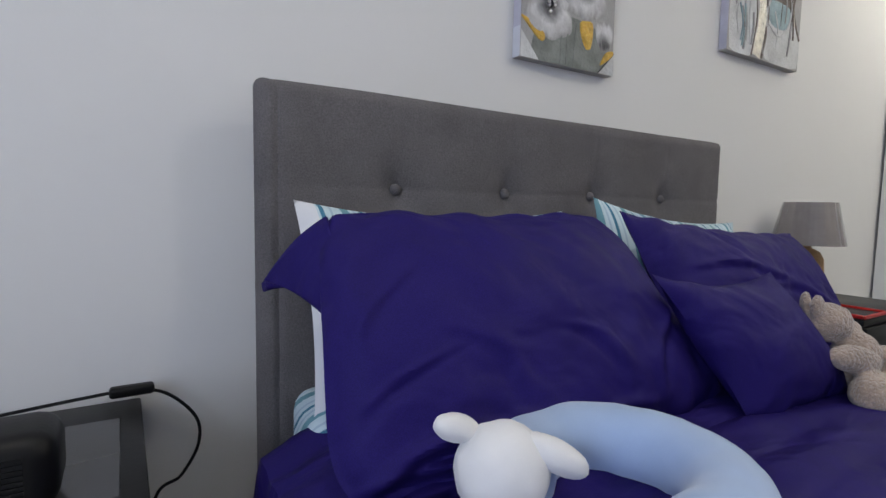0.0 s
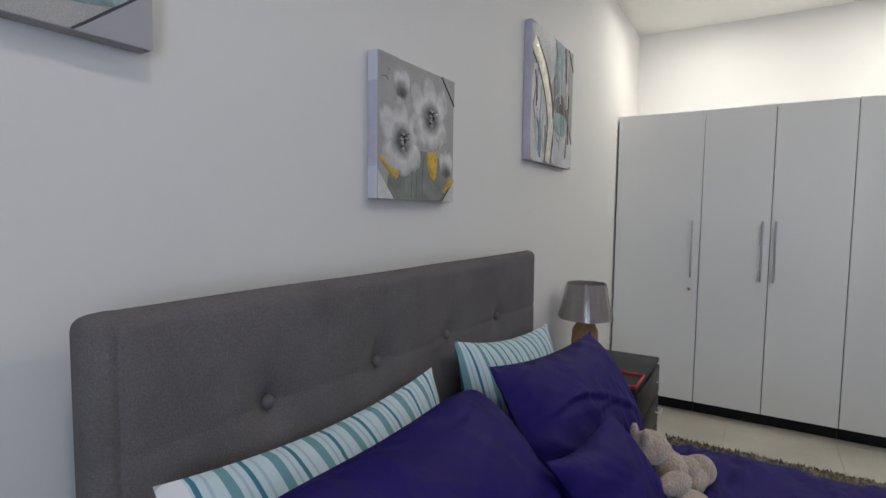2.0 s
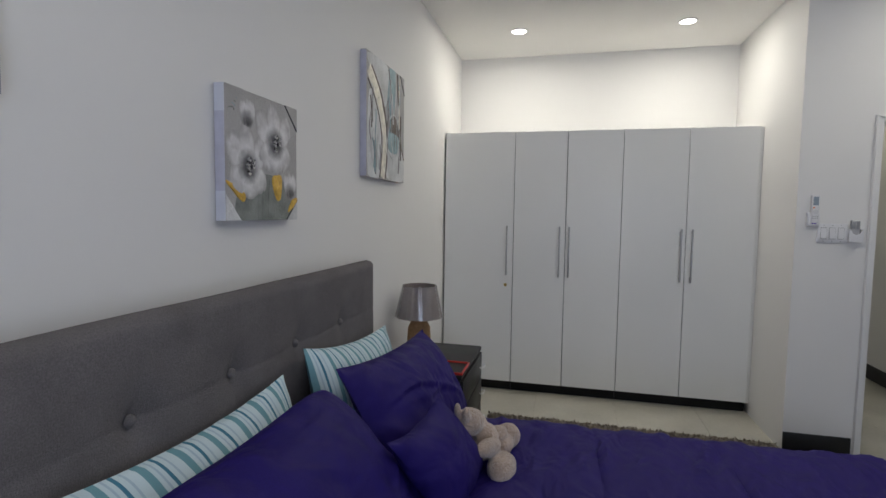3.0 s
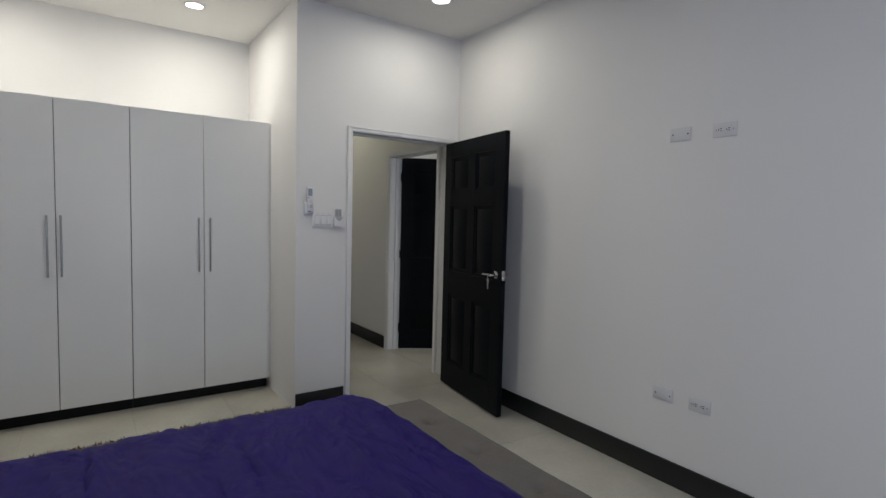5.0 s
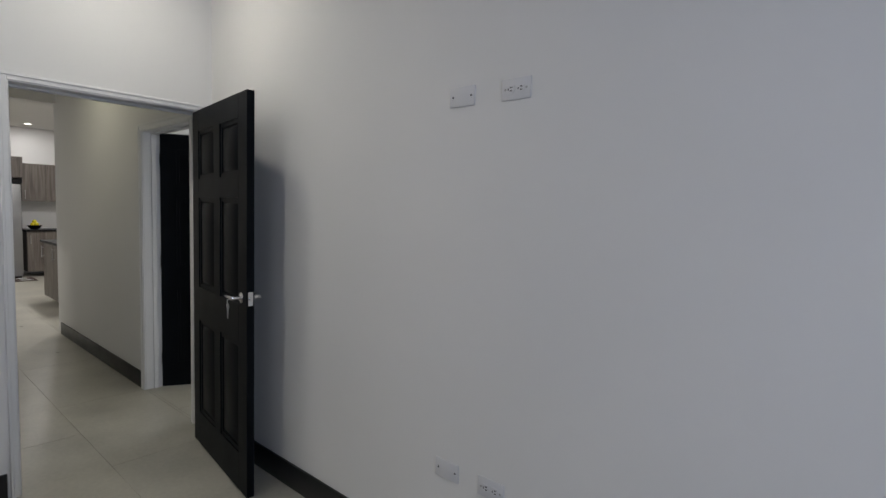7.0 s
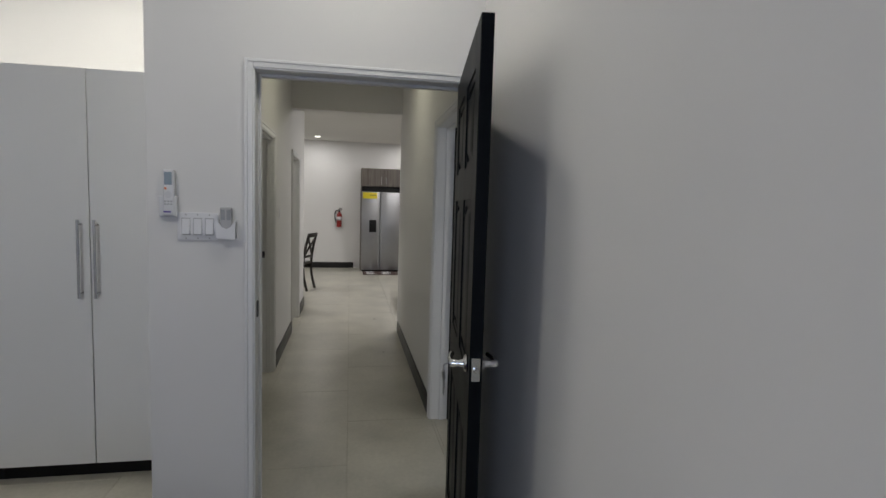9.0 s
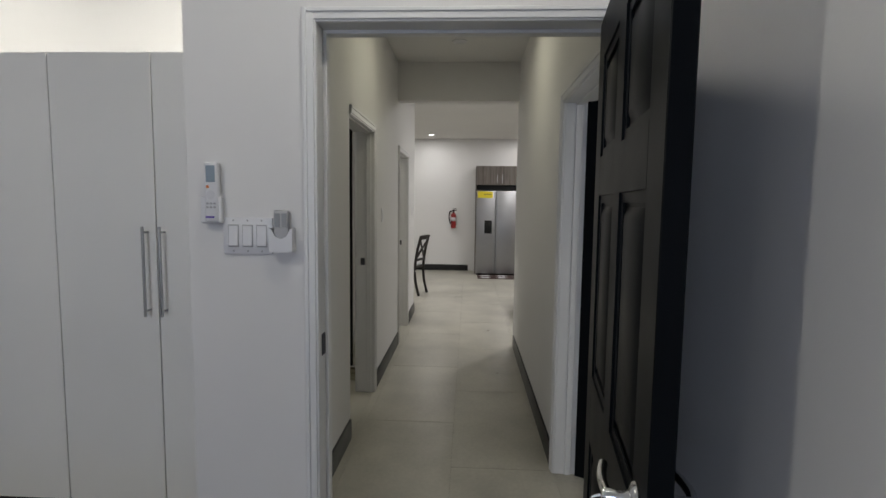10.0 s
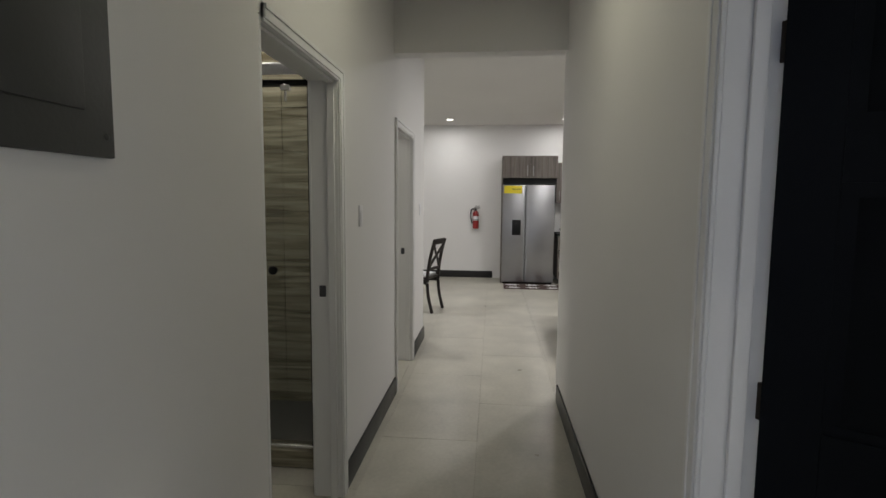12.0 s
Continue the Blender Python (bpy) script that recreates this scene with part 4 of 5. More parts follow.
tagged(part("glass_top", bx(-3.745, -3.29, -0.44, -0.14, 0.599, 0.604, 0.002, 1), mat("smoked_glass", (0.05, 0.05, 0.055), 0.2), None), "smoked grey glass inset on the nightstand", "glass top")

LX, LY = -0.68, -0.172
lamp = thing("table_lamp", LX, LY, 0.614, "table lamp, woven tan base, taupe shade in plastic wrap", "lamp")
LM = pose(LX, LY, 0.614)
part("base", lathe([(0.05, 0), (0.058, 0.004), (0.068, 0.05), (0.07, 0.13), (0.066, 0.19), (0.05, 0.222), (0.02, 0.238), (0.014, 0.25)], LM, 36), M_RATTAN, lamp, "tan woven rattan base")


def cone_sheet(n, r0, z0, r1, z1, ripple):
    """An open cone whose radius follows ripple(i, end) round the rim."""
    bm = bmesh.new()
    rings = []
    for r, z, end in ((r0, z0, 0), ((r0 + r1) / 2, (z0 + z1) / 2, 0.5), (r1, z1, 1)):
        rings.append([bm.verts.new(LM @ Vector((r * ripple(i, end) * math.cos(2 * math.pi * i / n), r * ripple(i, end) * math.sin(2 * math.pi * i / n), z))) for i in range(n)])
    for a, b in zip(rings, rings[1:]):
        for i in range(n):
            bm.faces.new((a[i], a[(i + 1) % n], b[(i + 1) % n], b[i]))
    return bm


M_SHADE = mat("taupe_shade", (0.24, 0.2, 0.19), 0.7, 0, 0.06, 30, 0.2, 200)
part("shade", cone_sheet(72, 0.136, 0.256, 0.097, 0.438, lambda i, e: 1 + 0.012 * (i % 2)), M_SHADE, lamp, "taupe pleated drum shade")
M_FOIL = mat("clear_film", (0.3, 0.265, 0.255), 0.06, 0, 0.05, 30, 0.2, 30, 1.0)
fb = M_FOIL.node_tree.nodes["Principled BSDF"]
fb.inputs["Alpha"].default_value, fb.inputs["Coat Weight"].default_value, fb.inputs["Coat Roughness"].default_value = 0.7, 1.0, 0.03
part("plastic_wrap", cone_sheet(140, 0.138, 0.254, 0.099, 0.441, lambda i, e: 1.035 + 0.045 * noise.noise(Vector((i * 0.3, e * 1.2, 0.5))) + 0.015 * noise.noise(Vector((i * 0.8, e * 2, 4)))), M_FOIL, lamp, "crinkled clear plastic film")
part("stem", rod((LX, LY, 0.86), (LX, LY, 1.045), 0.006), M_STEEL, lamp)

# dark ribbed box and the lamp lead on the other nightstand
box = thing("speaker", -3.5, -0.41, 0.604, "black ribbed rounded box on the nightstand", "speaker")
bm = bx(-3.6, -3.385, -0.475, -0.35, 0.6045, 0.712, 0.03, 4)
part("case", bm, M_BLACK, box)
for k in range(9):
    part("rib", bx(-3.57, -3.42, -0.477, -0.4745, 0.63 + k * 0.007, 0.6335 + k * 0.007), M_BLACK, box)
cable = thing("lamp_cord", -3.28, -0.06, 0.598, "black electric cord with an inline switch over the nightstand edge", "cord")
part("cord", tube([(-3.83, -0.1, 0.606), (-3.58, -0.06, 0.61), (-3.37, -0.045, 0.62), (-3.29, -0.04, 0.62), (-3.23, -0.04, 0.6), (-3.178, -0.045, 0.54), (-3.176, -0.05, 0.48), (-3.21, -0.05, 0.42), (-3.266, -0.05, 0.36), (-3.28, -0.05, 0.02)], 0.0035, 8), M_BLACK, cable)
part("inline_switch", bx(-3.335, -3.255, -0.055, -0.03, 0.61, 0.632, 0.007, 3), M_BLACK, cable)
cable.location.x += 0.025
box.location += Vector((0.03, 0.02, 0))


# ---- wardrobe ----
def wardrobe(y_list, label):
    """One cabinet unit, its doors between the given y positions."""
    y0, y1 = y_list[-1], y_list[0]
    root = thing("wardrobe", 0.95, (y0 + y1) / 2, 0, label, "wardrobe", "built-in wardrobe units")
    part("body", bx(0.645, 1.277, y0 + 0.001, y1 - 0.001, 0.085, 2.14), M_LAM, root)
    part("plinth", bx(0.67, 1.2, y0 + 0.001, y1 - 0.001, 0, 0.085), M_BLACK, root, "black recessed plinth")
    # dark sheet: the shade in the gaps between doors, painted in
    part("gap_shade_sheet", bx(0.632, 0.6445, y0 + 0.0005, y1 - 0.0005, 0.088, 2.138), M_GAPSHADE, root, "dark sheet behind the doors, the gaps' shade put into its colour")
    doors = []
    for a, b in zip(y_list, y_list[1:]):
        doors.append(part("door", bx(0.6135, 0.631, b + 0.0025, a - 0.0025, 0.088, 2.147, 0.0015, 1), M_LAM, root))
    return root, doors


def bar_handle(door, y, z0=0.985, z1=1.388):
    bm = rod((0.572, y, z0), (0.572, y, z1), 0.0065, 14)
    for z in (z0 + 0.025, z1 - 0.025):
        rod((0.572, y, z), (0.6135, y, z), 0.005, 12, bm)
    part("handle", bm, M_STEEL, door, "brushed steel bar handle")


w1, d1 = wardrobe([-0.012, -0.59], "light grey wardrobe unit with one tall door and a brass lock")
bar_handle(d1[0], -0.54)
part("lock", lathe([(0.013, 0), (0.013, 0.004), (0.009, 0.008), (0.004, 0.012)], pose(0.6135, -0.533, 0.9, 0, -90), 20), M_BRASS, d1[0], "round brass lock")
w2, d2 = wardrobe([-0.59, -1.004, -1.424], "light grey wardrobe unit with two tall doors")
bar_handle(d2[0], -0.958)
bar_handle(d2[1], -1.032)
w3, d3 = wardrobe([-1.424, -1.893, -2.371], "light grey wardrobe unit with two tall doors")
bar_handle(d3[0], -1.854)
bar_handle(d3[1], -1.931)
structure("filler", bx(0.62, 0.64, -2.385, -2.372, 0.085, 2.14), M_LAM, "narrow grey filler strip beside the wardrobe", "filler")


# ---- pictures over the bed ----
def wall_art(x0, x1, z0, z1, label):
    root = thing("canvas_picture", (x0 + x1) / 2, -0.02, (z0 + z1) / 2, label, "picture", "canvas pictures over the bed")
    part("canvas", bx(x0, x1, -0.036, -0.002, z0, z1, 0.002, 1), M_CANVAS, root)
    return root


M_CANVAS = mat("painted_canvas", (0.4, 0.39, 0.385), 0.7, 0, 0.12, 7, 0.3, 400, 0.3, 0.25)
# canvas side with the blue daylight from the left put into its colour
M_EDGELIT = mat("canvas_edge_daylit", (0.5, 0.5, 0.6), 0.6, 0, 0.08, 20, 0.2, 300)
M_PETAL = mat("white_impasto", (0.5, 0.5, 0.5), 0.6, 0, 0.55, 22, 0.5, 60, 0.3, 0.4)
nt = M_PETAL.node_tree
uvn, sep, gr, mx = nt.nodes.new("ShaderNodeTexCoord"), nt.nodes.new("ShaderNodeSeparateXYZ"), nt.nodes.new("ShaderNodeValToRGB"), nt.nodes.new("ShaderNodeMix")
gr.color_ramp.elements[0].position, gr.color_ramp.elements[0].color = 0.06, (0.05, 0.05, 0.052, 1)
gr.color_ramp.elements[1].position, gr.color_ramp.elements[1].color = 1.0, (0.5, 0.495, 0.5, 1)
gr.color_ramp.elements.new(0.3).color = (0.16, 0.155, 0.16, 1)
gr.color_ramp.elements.new(0.62).color = (0.64, 0.635, 0.64, 1)
mx.data_type, mx.blend_type = "RGBA", "OVERLAY"
mx.inputs["Factor"].default_value = 0.5
nt.links.new(uvn.outputs["UV"], sep.inputs[0])
nt.links.new(sep.outputs["X"], gr.inputs["Fac"])
nt.links.new(gr.outputs["Color"], mx.inputs["A"])
nt.links.new(nt.nodes["Principled BSDF"].inputs["Base Color"].links[0].from_socket, mx.inputs["B"])
# brushed-out rims: the ground shows through towards each petal's edge
brush, bmap = nt.nodes.new("ShaderNodeTexNoise"), nt.nodes.new("ShaderNodeMapping")
brush.inputs["Scale"].default_value, brush.inputs["Detail"].default_value = 30, 5
bmap.inputs["Scale"].default_value = (2.2, 1, 0.6)
nt.links.new(uvn.outputs["Object"], bmap.inputs[0])
nt.links.new(bmap.outputs[0], brush.inputs["Vector"])
addn, fade, gmix = nt.nodes.new("ShaderNodeMath"), nt.nodes.new("ShaderNodeMapRange"), nt.nodes.new("ShaderNodeMix")
nt.links.new(sep.outputs["Y"], addn.inputs[0])
nt.links.new(brush.outputs["Fac"], addn.inputs[1])
fade.interpolation_type = "SMOOTHSTEP"
fade.inputs["From Min"].default_value, fade.inputs["From Max"].default_value = 0.42, 1.05
nt.links.new(addn.outputs[0], fade.inputs["Value"])
gmix.data_type = "RGBA"
gmix.inputs["A"].default_value = (0.36, 0.35, 0.345, 1)
nt.links.new(fade.outputs["Result"], gmix.inputs["Factor"])
nt.links.new(mx.outputs["Result"], gmix.inputs["B"])
nt.links.new(gmix.outputs["Result"], nt.nodes["Principled BSDF"].inputs["Base Color"])
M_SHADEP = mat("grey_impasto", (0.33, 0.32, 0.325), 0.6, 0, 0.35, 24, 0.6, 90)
M_GOLD = mat("ochre_impasto", (0.62, 0.38, 0.06), 0.5, 0, 0.3, 25, 0.7, 90, 0.4, 0.3)
M_STEM = mat("green_grey_paint", (0.2, 0.215, 0.2), 0.6, 0, 0.25, 20, 0.4, 120)
M_TEALP = mat("teal_grey_paint", (0.3, 0.4, 0.43), 0.6, 0, 0.25, 12, 0.5, 120, 0.3, 0.2)
M_BROWNP = mat("umber_paint", (0.12, 0.095, 0.08), 0.6, 0, 0.3, 18, 0.5, 120)
M_PALEP = mat("pale_grey_paint", (0.6, 0.605, 0.61), 0.6, 0, 0.2, 9, 0.5, 120, 0.3, 0.2)
M_GILT = mat("gilt_leaf", (0.74, 0.7, 0.61), 0.3, 0.35, 0.2, 30, 0.6, 80)
M_FILM = mat("corner_card", (0.62, 0.64, 0.72), 0.35, 0, 0.05, 10)


def dab(root, name, pts, material, lift, x0, z0, w, h, label="", heart=None):
    """A raised stroke of paint: an outline in the picture's own 0..1 coordinates."""
    bm = bmesh.new()
    n = len(pts)
    cx, cz = sum(p[0] for p in pts) / n, sum(p[1] for p in pts) / n
    ring = []
    for i in range(n):
        p0, p1, p2, p3 = (Vector(pts[(i + k) % n]) for k in (-1, 0, 1, 2))
        for s in (0, 0.25, 0.5, 0.75):
            ring.append(0.5 * (2 * p1 + (p2 - p0) * s + (2 * p0 - 5 * p1 + 4 * p2 - p3) * s * s + (3 * p1 - p0 - 3 * p2 + p3) * s ** 3))
    def place(u, v, d):
        return (x0 + min(1, max(0, u)) * w, -0.0362 - d, z0 + min(1, max(0, v)) * h)
    outer = [bm.verts.new(place(p.x, p.y, 0.0)) for p in ring]
    rim = 0.6 if heart else 0.82
    inner = [bm.verts.new(place(cx + (p.x - cx) * rim, cz + (p.y - cz) * rim, lift)) for p in ring]
    mid = bm.verts.new(place(cx, cz, lift * 0.6))
    core = set(inner)
    k = len(ring)
    for i in range(k):
        bm.faces.new((outer[i], outer[(i + 1) % k], inner[(i + 1) % k], inner[i]))
        bm.faces.new((inner[i], inner[(i + 1) % k], mid))
    if heart:
        # distance from the flower's heart runs the paint from grey to white
        uvl = bm.loops.layers.uv.new("UVMap")
        for f in bm.faces:
            for lp in f.loops:
                u, v = (lp.vert.co.x - x0) / w, (lp.vert.co.z - z0) / h
                lp[uvl].uv = (math.hypot(u - heart[0], v - heart[1]) / heart[2], 1.0 if lp.vert is mid else 0.55 if lp.vert in core else 0.0)
    return part(name, bm, material, root, label)


def stroke(root, name, pts, width, material, lift, x0, z0, w, h):
    bm = bmesh.new()
    vs = []
    pts = [Vector(p) for p in pts]
    line = []
    for i in range(len(pts) - 1):
        p0, p1, p2, p3 = pts[max(i - 1, 0)], pts[i], pts[i + 1], pts[min(i + 2, len(pts) - 1)]
        for k in range(6):
            s = k / 6
            line.append(0.5 * (2 * p1 + (p2 - p0) * s + (2 * p0 - 5 * p1 + 4 * p2 - p3) * s * s + (3 * p1 - p0 - 3 * p2 + p3) * s ** 3))
    line.append(pts[-1])
    for i, p in enumerate(line):
        d = (line[min(i + 1, len(line) - 1)] - line[max(i - 1, 0)]).normalized()
        q = Vector((-d.y, d.x))
        ww = width * (0.75 + 0.3 * noise.noise(Vector((i * 0.6, width * 9, 1))))
        vs.append([bm.verts.new((x0 + min(1, max(0, (p + q * ww * e).x)) * w, -0.0363 - l, z0 + min(1, max(0, (p + q * ww * e).y)) * h)) for e, l in ((-0.5, 0), (-0.3, lift), (0.3, lift), (0.5, 0))])
    for a, b in zip(vs, vs[1:]):
        for i in range(3):
            bm.faces.new((a[i], a[i + 1], b[i + 1], b[i]))
    return part(name, bm, material, root)


def flower(root, cu, cv, s, petals, x0, z0, w, h, heart=True):
    for k, (du, dv, pw, ph, rot) in enumerate(petals):
        pts = []
        for i in range(8):
            a = 2 * math.pi * i / 8
            x, y = pw * math.cos(a), ph * math.sin(a) * (1 + 0.12 * math.sin(3 * a + k))
            c, sn = math.cos(radians(rot)), math.sin(radians(rot))
            pts.append((cu + s * (du + x * c - y * sn), cv + s * (dv + x * sn + y * c)))
        dab(root, "petal", pts, M_PETAL, 0.002 + 0.0008 * k, x0, z0, w, h, "", (cu, cv if heart else cv - 0.7 * s, s if heart else s * 1.5))
    if heart:
        for k in range(11):
            a = k * 0.9
            u, v = cu + s * 0.26 * math.cos(a) * (k % 3) / 2, cv + s * 0.22 * math.sin(a) * (k % 3) / 2
            m = M_INK if k % 3 == 0 else M_CHROME
            dab(root, "bead", [(u + 0.021 * math.cos(q), v + 0.023 * math.sin(q)) for q in (0, 1.57, 3.14, 4.71)], m, 0.013, x0, z0, w, h)


PETALS = [(-0.62, 0.4, 0.4, 0.72, 22), (0.6, 0.42, 0.4, 0.7, -22), (-0.05, 0.6, 0.46, 0.75, 2), (-0.42, -0.42, 0.58, 0.55, -28), (0.5, -0.42, 0.52, 0.52, 24), (0.08, -0.62, 0.48, 0.42, 0)]
BUD = [(-0.3, 0, 0.4, 0.8, 8), (0.3, 0, 0.4, 0.8, -8), (0, -0.05, 0.36, 0.85, 0)]
X, Z, W, H = -2.265, 1.456, 0.408, 0.402
art = wall_art(X, X + W, Z, Z + H, "square canvas of white tulips with ochre leaves")
dab(art, "wash", [(0.12, 0.02), (0.5, 0.0), (0.92, 0.02), (0.86, 0.3), (0.5, 0.38), (0.2, 0.3)], M_STEM, 0.0006, X, Z, W, H)
for a, b in ((0.4, 0.4), (0.46, 0.47), (0.54, 0.56)):
    stroke(art, "stem", [(a, 0.01), (a + 0.005, 0.15), (b, 0.34)], 0.024, M_STEM, 0.002, X, Z, W, H)
dab(art, "leaf", [(0.0, 0.3), (0.06, 0.24), (0.2, 0.14), (0.24, 0.2), (0.12, 0.27)], M_GOLD, 0.003, X, Z, W, H)
dab(art, "leaf", [(0.6, 0.36), (0.74, 0.38), (0.74, 0.2), (0.68, 0.16), (0.62, 0.24)], M_GOLD, 0.003, X, Z, W, H)
dab(art, "leaf", [(0.84, 0.06), (0.99, 0.16), (0.99, 0.2), (0.9, 0.17)], M_GOLD, 0.003, X, Z, W, H)
flower(art, 0.27, 0.83, 0.145, BUD, X, Z, W, H, False)
flower(art, 0.64, 0.64, 0.25, PETALS, X, Z, W, H)
flower(art, 0.27, 0.42, 0.245, PETALS, X, Z, W, H)
flower(art, 0.88, 0.3, 0.15, BUD, X, Z, W, H, False)
for k in range(5):
    stroke(art, "scribble", [(0.03, 0.95 - 0.03 * k), (0.09, 0.965 - 0.03 * k), (0.15 - 0.01 * k, 0.95 - 0.032 * k)], 0.012, M_TEALP if k % 2 else M_STEM, 0.001, X, Z, W, H)
for pts in ([(0, 1), (0.22, 1), (0, 0.8)], [(0.8, 1), (1, 1), (1, 0.8)], [(0, 0), (0, 0.2), (0.18, 0)], [(1, 0), (0.82, 0), (1, 0.18)]):
    bm = bmesh.new()
    bm.faces.new([bm.verts.new((X + u * W, -0.0375, Z + v * H)) for u, v in pts])
    part("corner_guard", bm, M_PALEP if pts[0] in ((0, 0), (1, 0)) else M_CANVAS, art)
for line in ([(0.8, 1), (1, 0.8)], [(0.82, 0), (1, 0.18)]):
    stroke(art, "guard_edge", line, 0.018, M_INK, 0.0025, X, Z, W, H)
# left side only, coloured as daylight tints it
part("edge", bx(X - 0.0015, X - 0.0002, -0.0355, -0.003, Z + 0.004, Z + H - 0.004), M_EDGELIT, art)

for v0, v1 in ((0.0, 0.22), (0.8, 1.0)):
    part("corner_card", bx(X - 0.003, X - 0.0016, -0.037, -0.004, Z + v0 * H, Z + v1 * H), M_FILM, art, "pale card corner guard")

X, Z, W, H = -1.182, 1.664, 0.595, 0.622
art = wall_art(X, X + W, Z, Z + H, "square abstract canvas with a curved gilt band in grey and teal")
dab(art, "wash", [(0.02, 0.98), (0.5, 0.99), (0.56, 0.8), (0.4, 0.62), (0.1, 0.86)], M_PALEP, 0.001, X, Z, W, H)
dab(art, "wash", [(0.5, 0.62), (0.7, 0.6), (0.74, 0.98), (0.55, 0.98)], M_TEALP, 0.0013, X, Z, W, H)
dab(art, "wash", [(0.5, 0.02), (0.98, 0.02), (0.96, 0.3), (0.7, 0.34), (0.52, 0.3)], M_PALEP, 0.001, X, Z, W, H)
dab(art, "wash", [(0.03, 0.02), (0.33, 0.02), (0.34, 0.5), (0.06, 0.7)], M_PALEP, 0.001, X, Z, W, H)
dab(art, "wash", [(0.52, 0.44), (0.84, 0.42), (0.84, 0.54), (0.7, 0.6), (0.54, 0.56)], M_BROWNP, 0.0017, X, Z, W, H)
dab(art, "wash", [(0.54, 0.26), (0.8, 0.26), (0.82, 0.42), (0.56, 0.43)], M_TEALP, 0.002, X, Z, W, H)
stroke(art, "branch", [(0.99, 0.22), (0.88, 0.4), (0.82, 0.7), (0.78, 0.99)], 0.045, M_BROWNP, 0.002, X, Z, W, H)
stroke(art, "branch", [(0.9, 0.3), (0.84, 0.55), (0.83, 0.8), (0.86, 0.97)], 0.03, M_GILT, 0.003, X, Z, W, H)
stroke(art, "branch", [(0.7, 0.62), (0.74, 0.8), (0.73, 0.98)], 0.03, M_PALEP, 0.002, X, Z, W, H)
stroke(art, "gilt_shadow", [(0.1, 0.9), (0.32, 0.74), (0.47, 0.5), (0.51, 0.28), (0.45, 0.01)], 0.05, M_BROWNP, 0.002, X, Z, W, H)
stroke(art, "gilt_band", [(0.04, 0.87), (0.24, 0.72), (0.39, 0.5), (0.44, 0.28), (0.38, 0.01)], 0.14, M_GILT, 0.004, X, Z, W, H)
stroke(art, "gilt_edge", [(0.02, 0.78), (0.18, 0.66), (0.31, 0.48), (0.36, 0.27), (0.31, 0.01)], 0.02, M_BROWNP, 0.003, X, Z, W, H)
stroke(art, "ring", [(0.52, 0.26), (0.66, 0.2), (0.8, 0.28), (0.84, 0.42), (0.78, 0.55), (0.66, 0.6), (0.53, 0.53)], 0.022, M_PALEP, 0.004, X, Z, W, H)
rnd = random.Random(23)
for k in range(34):
    u, v = rnd.uniform(0.04, 0.9), rnd.uniform(0.02, 0.7)
    if 0.2 < u < 0.5 and v > 0.1:
        u += 0.32
    stroke(art, "streak", [(u, v), (u + rnd.uniform(-0.03, 0.03), v + 0.12), (u + rnd.uniform(-0.05, 0.05), v + rnd.uniform(0.2, 0.3))], rnd.uniform(0.008, 0.03),
           rnd.choice((M_PALEP, M_PALEP, M_CANVAS, M_BROWNP, M_TEALP, M_SHADEP)), 0.0022 + 0.0001 * k, X, Z, W, H)
stroke(art, "guard_edge", [(0.86, 1), (1, 0.84)], 0.02, M_INK, 0.0025, X, Z, W, H)
# left side again in the daylight-tinted colour
part("edge", bx(X - 0.0015, X - 0.0002, -0.0355, -0.003, Z + 0.004, Z + H - 0.004), M_EDGELIT, art)

X, Z, W, H = -3.489, 1.687, 0.615, 0.618
art = wall_art(X, X + W, Z, Z + H, "abstract canvas with streaks of umber, white and teal paint")
rnd = random.Random(11)
for k in range(26):
    u0, v0 = rnd.uniform(0, 0.6), 0.06 + 0.035 * k
    stroke(art, "streak", [(u0, v0), (u0 + 0.2, v0 + rnd.uniform(-0.03, 0.03)), (u0 + 0.42, v0 + rnd.uniform(-0.05, 0.02))], rnd.uniform(0.02, 0.05),
           rnd.choice((M_PALEP, M_BROWNP, M_GOLD, M_PALEP, M_TEALP, M_CANVAS)), 0.002 + 0.0001 * k, X, Z, W, H)
bm = bmesh.new()
bm.faces.new([bm.verts.new((X + u * W, -0.0395, Z + v * H)) for u, v in ((1, 0), (0.8, 0), (1, 0.16))])
part("corner_guard", bm, mat("grey_card", (0.36, 0.36, 0.4), 0.5, 0, 0.05, 10), art)
stroke(art, "guard_edge", [(0.8, 0), (1, 0.16)], 0.012, M_INK, 0.004, X, Z, W, H)


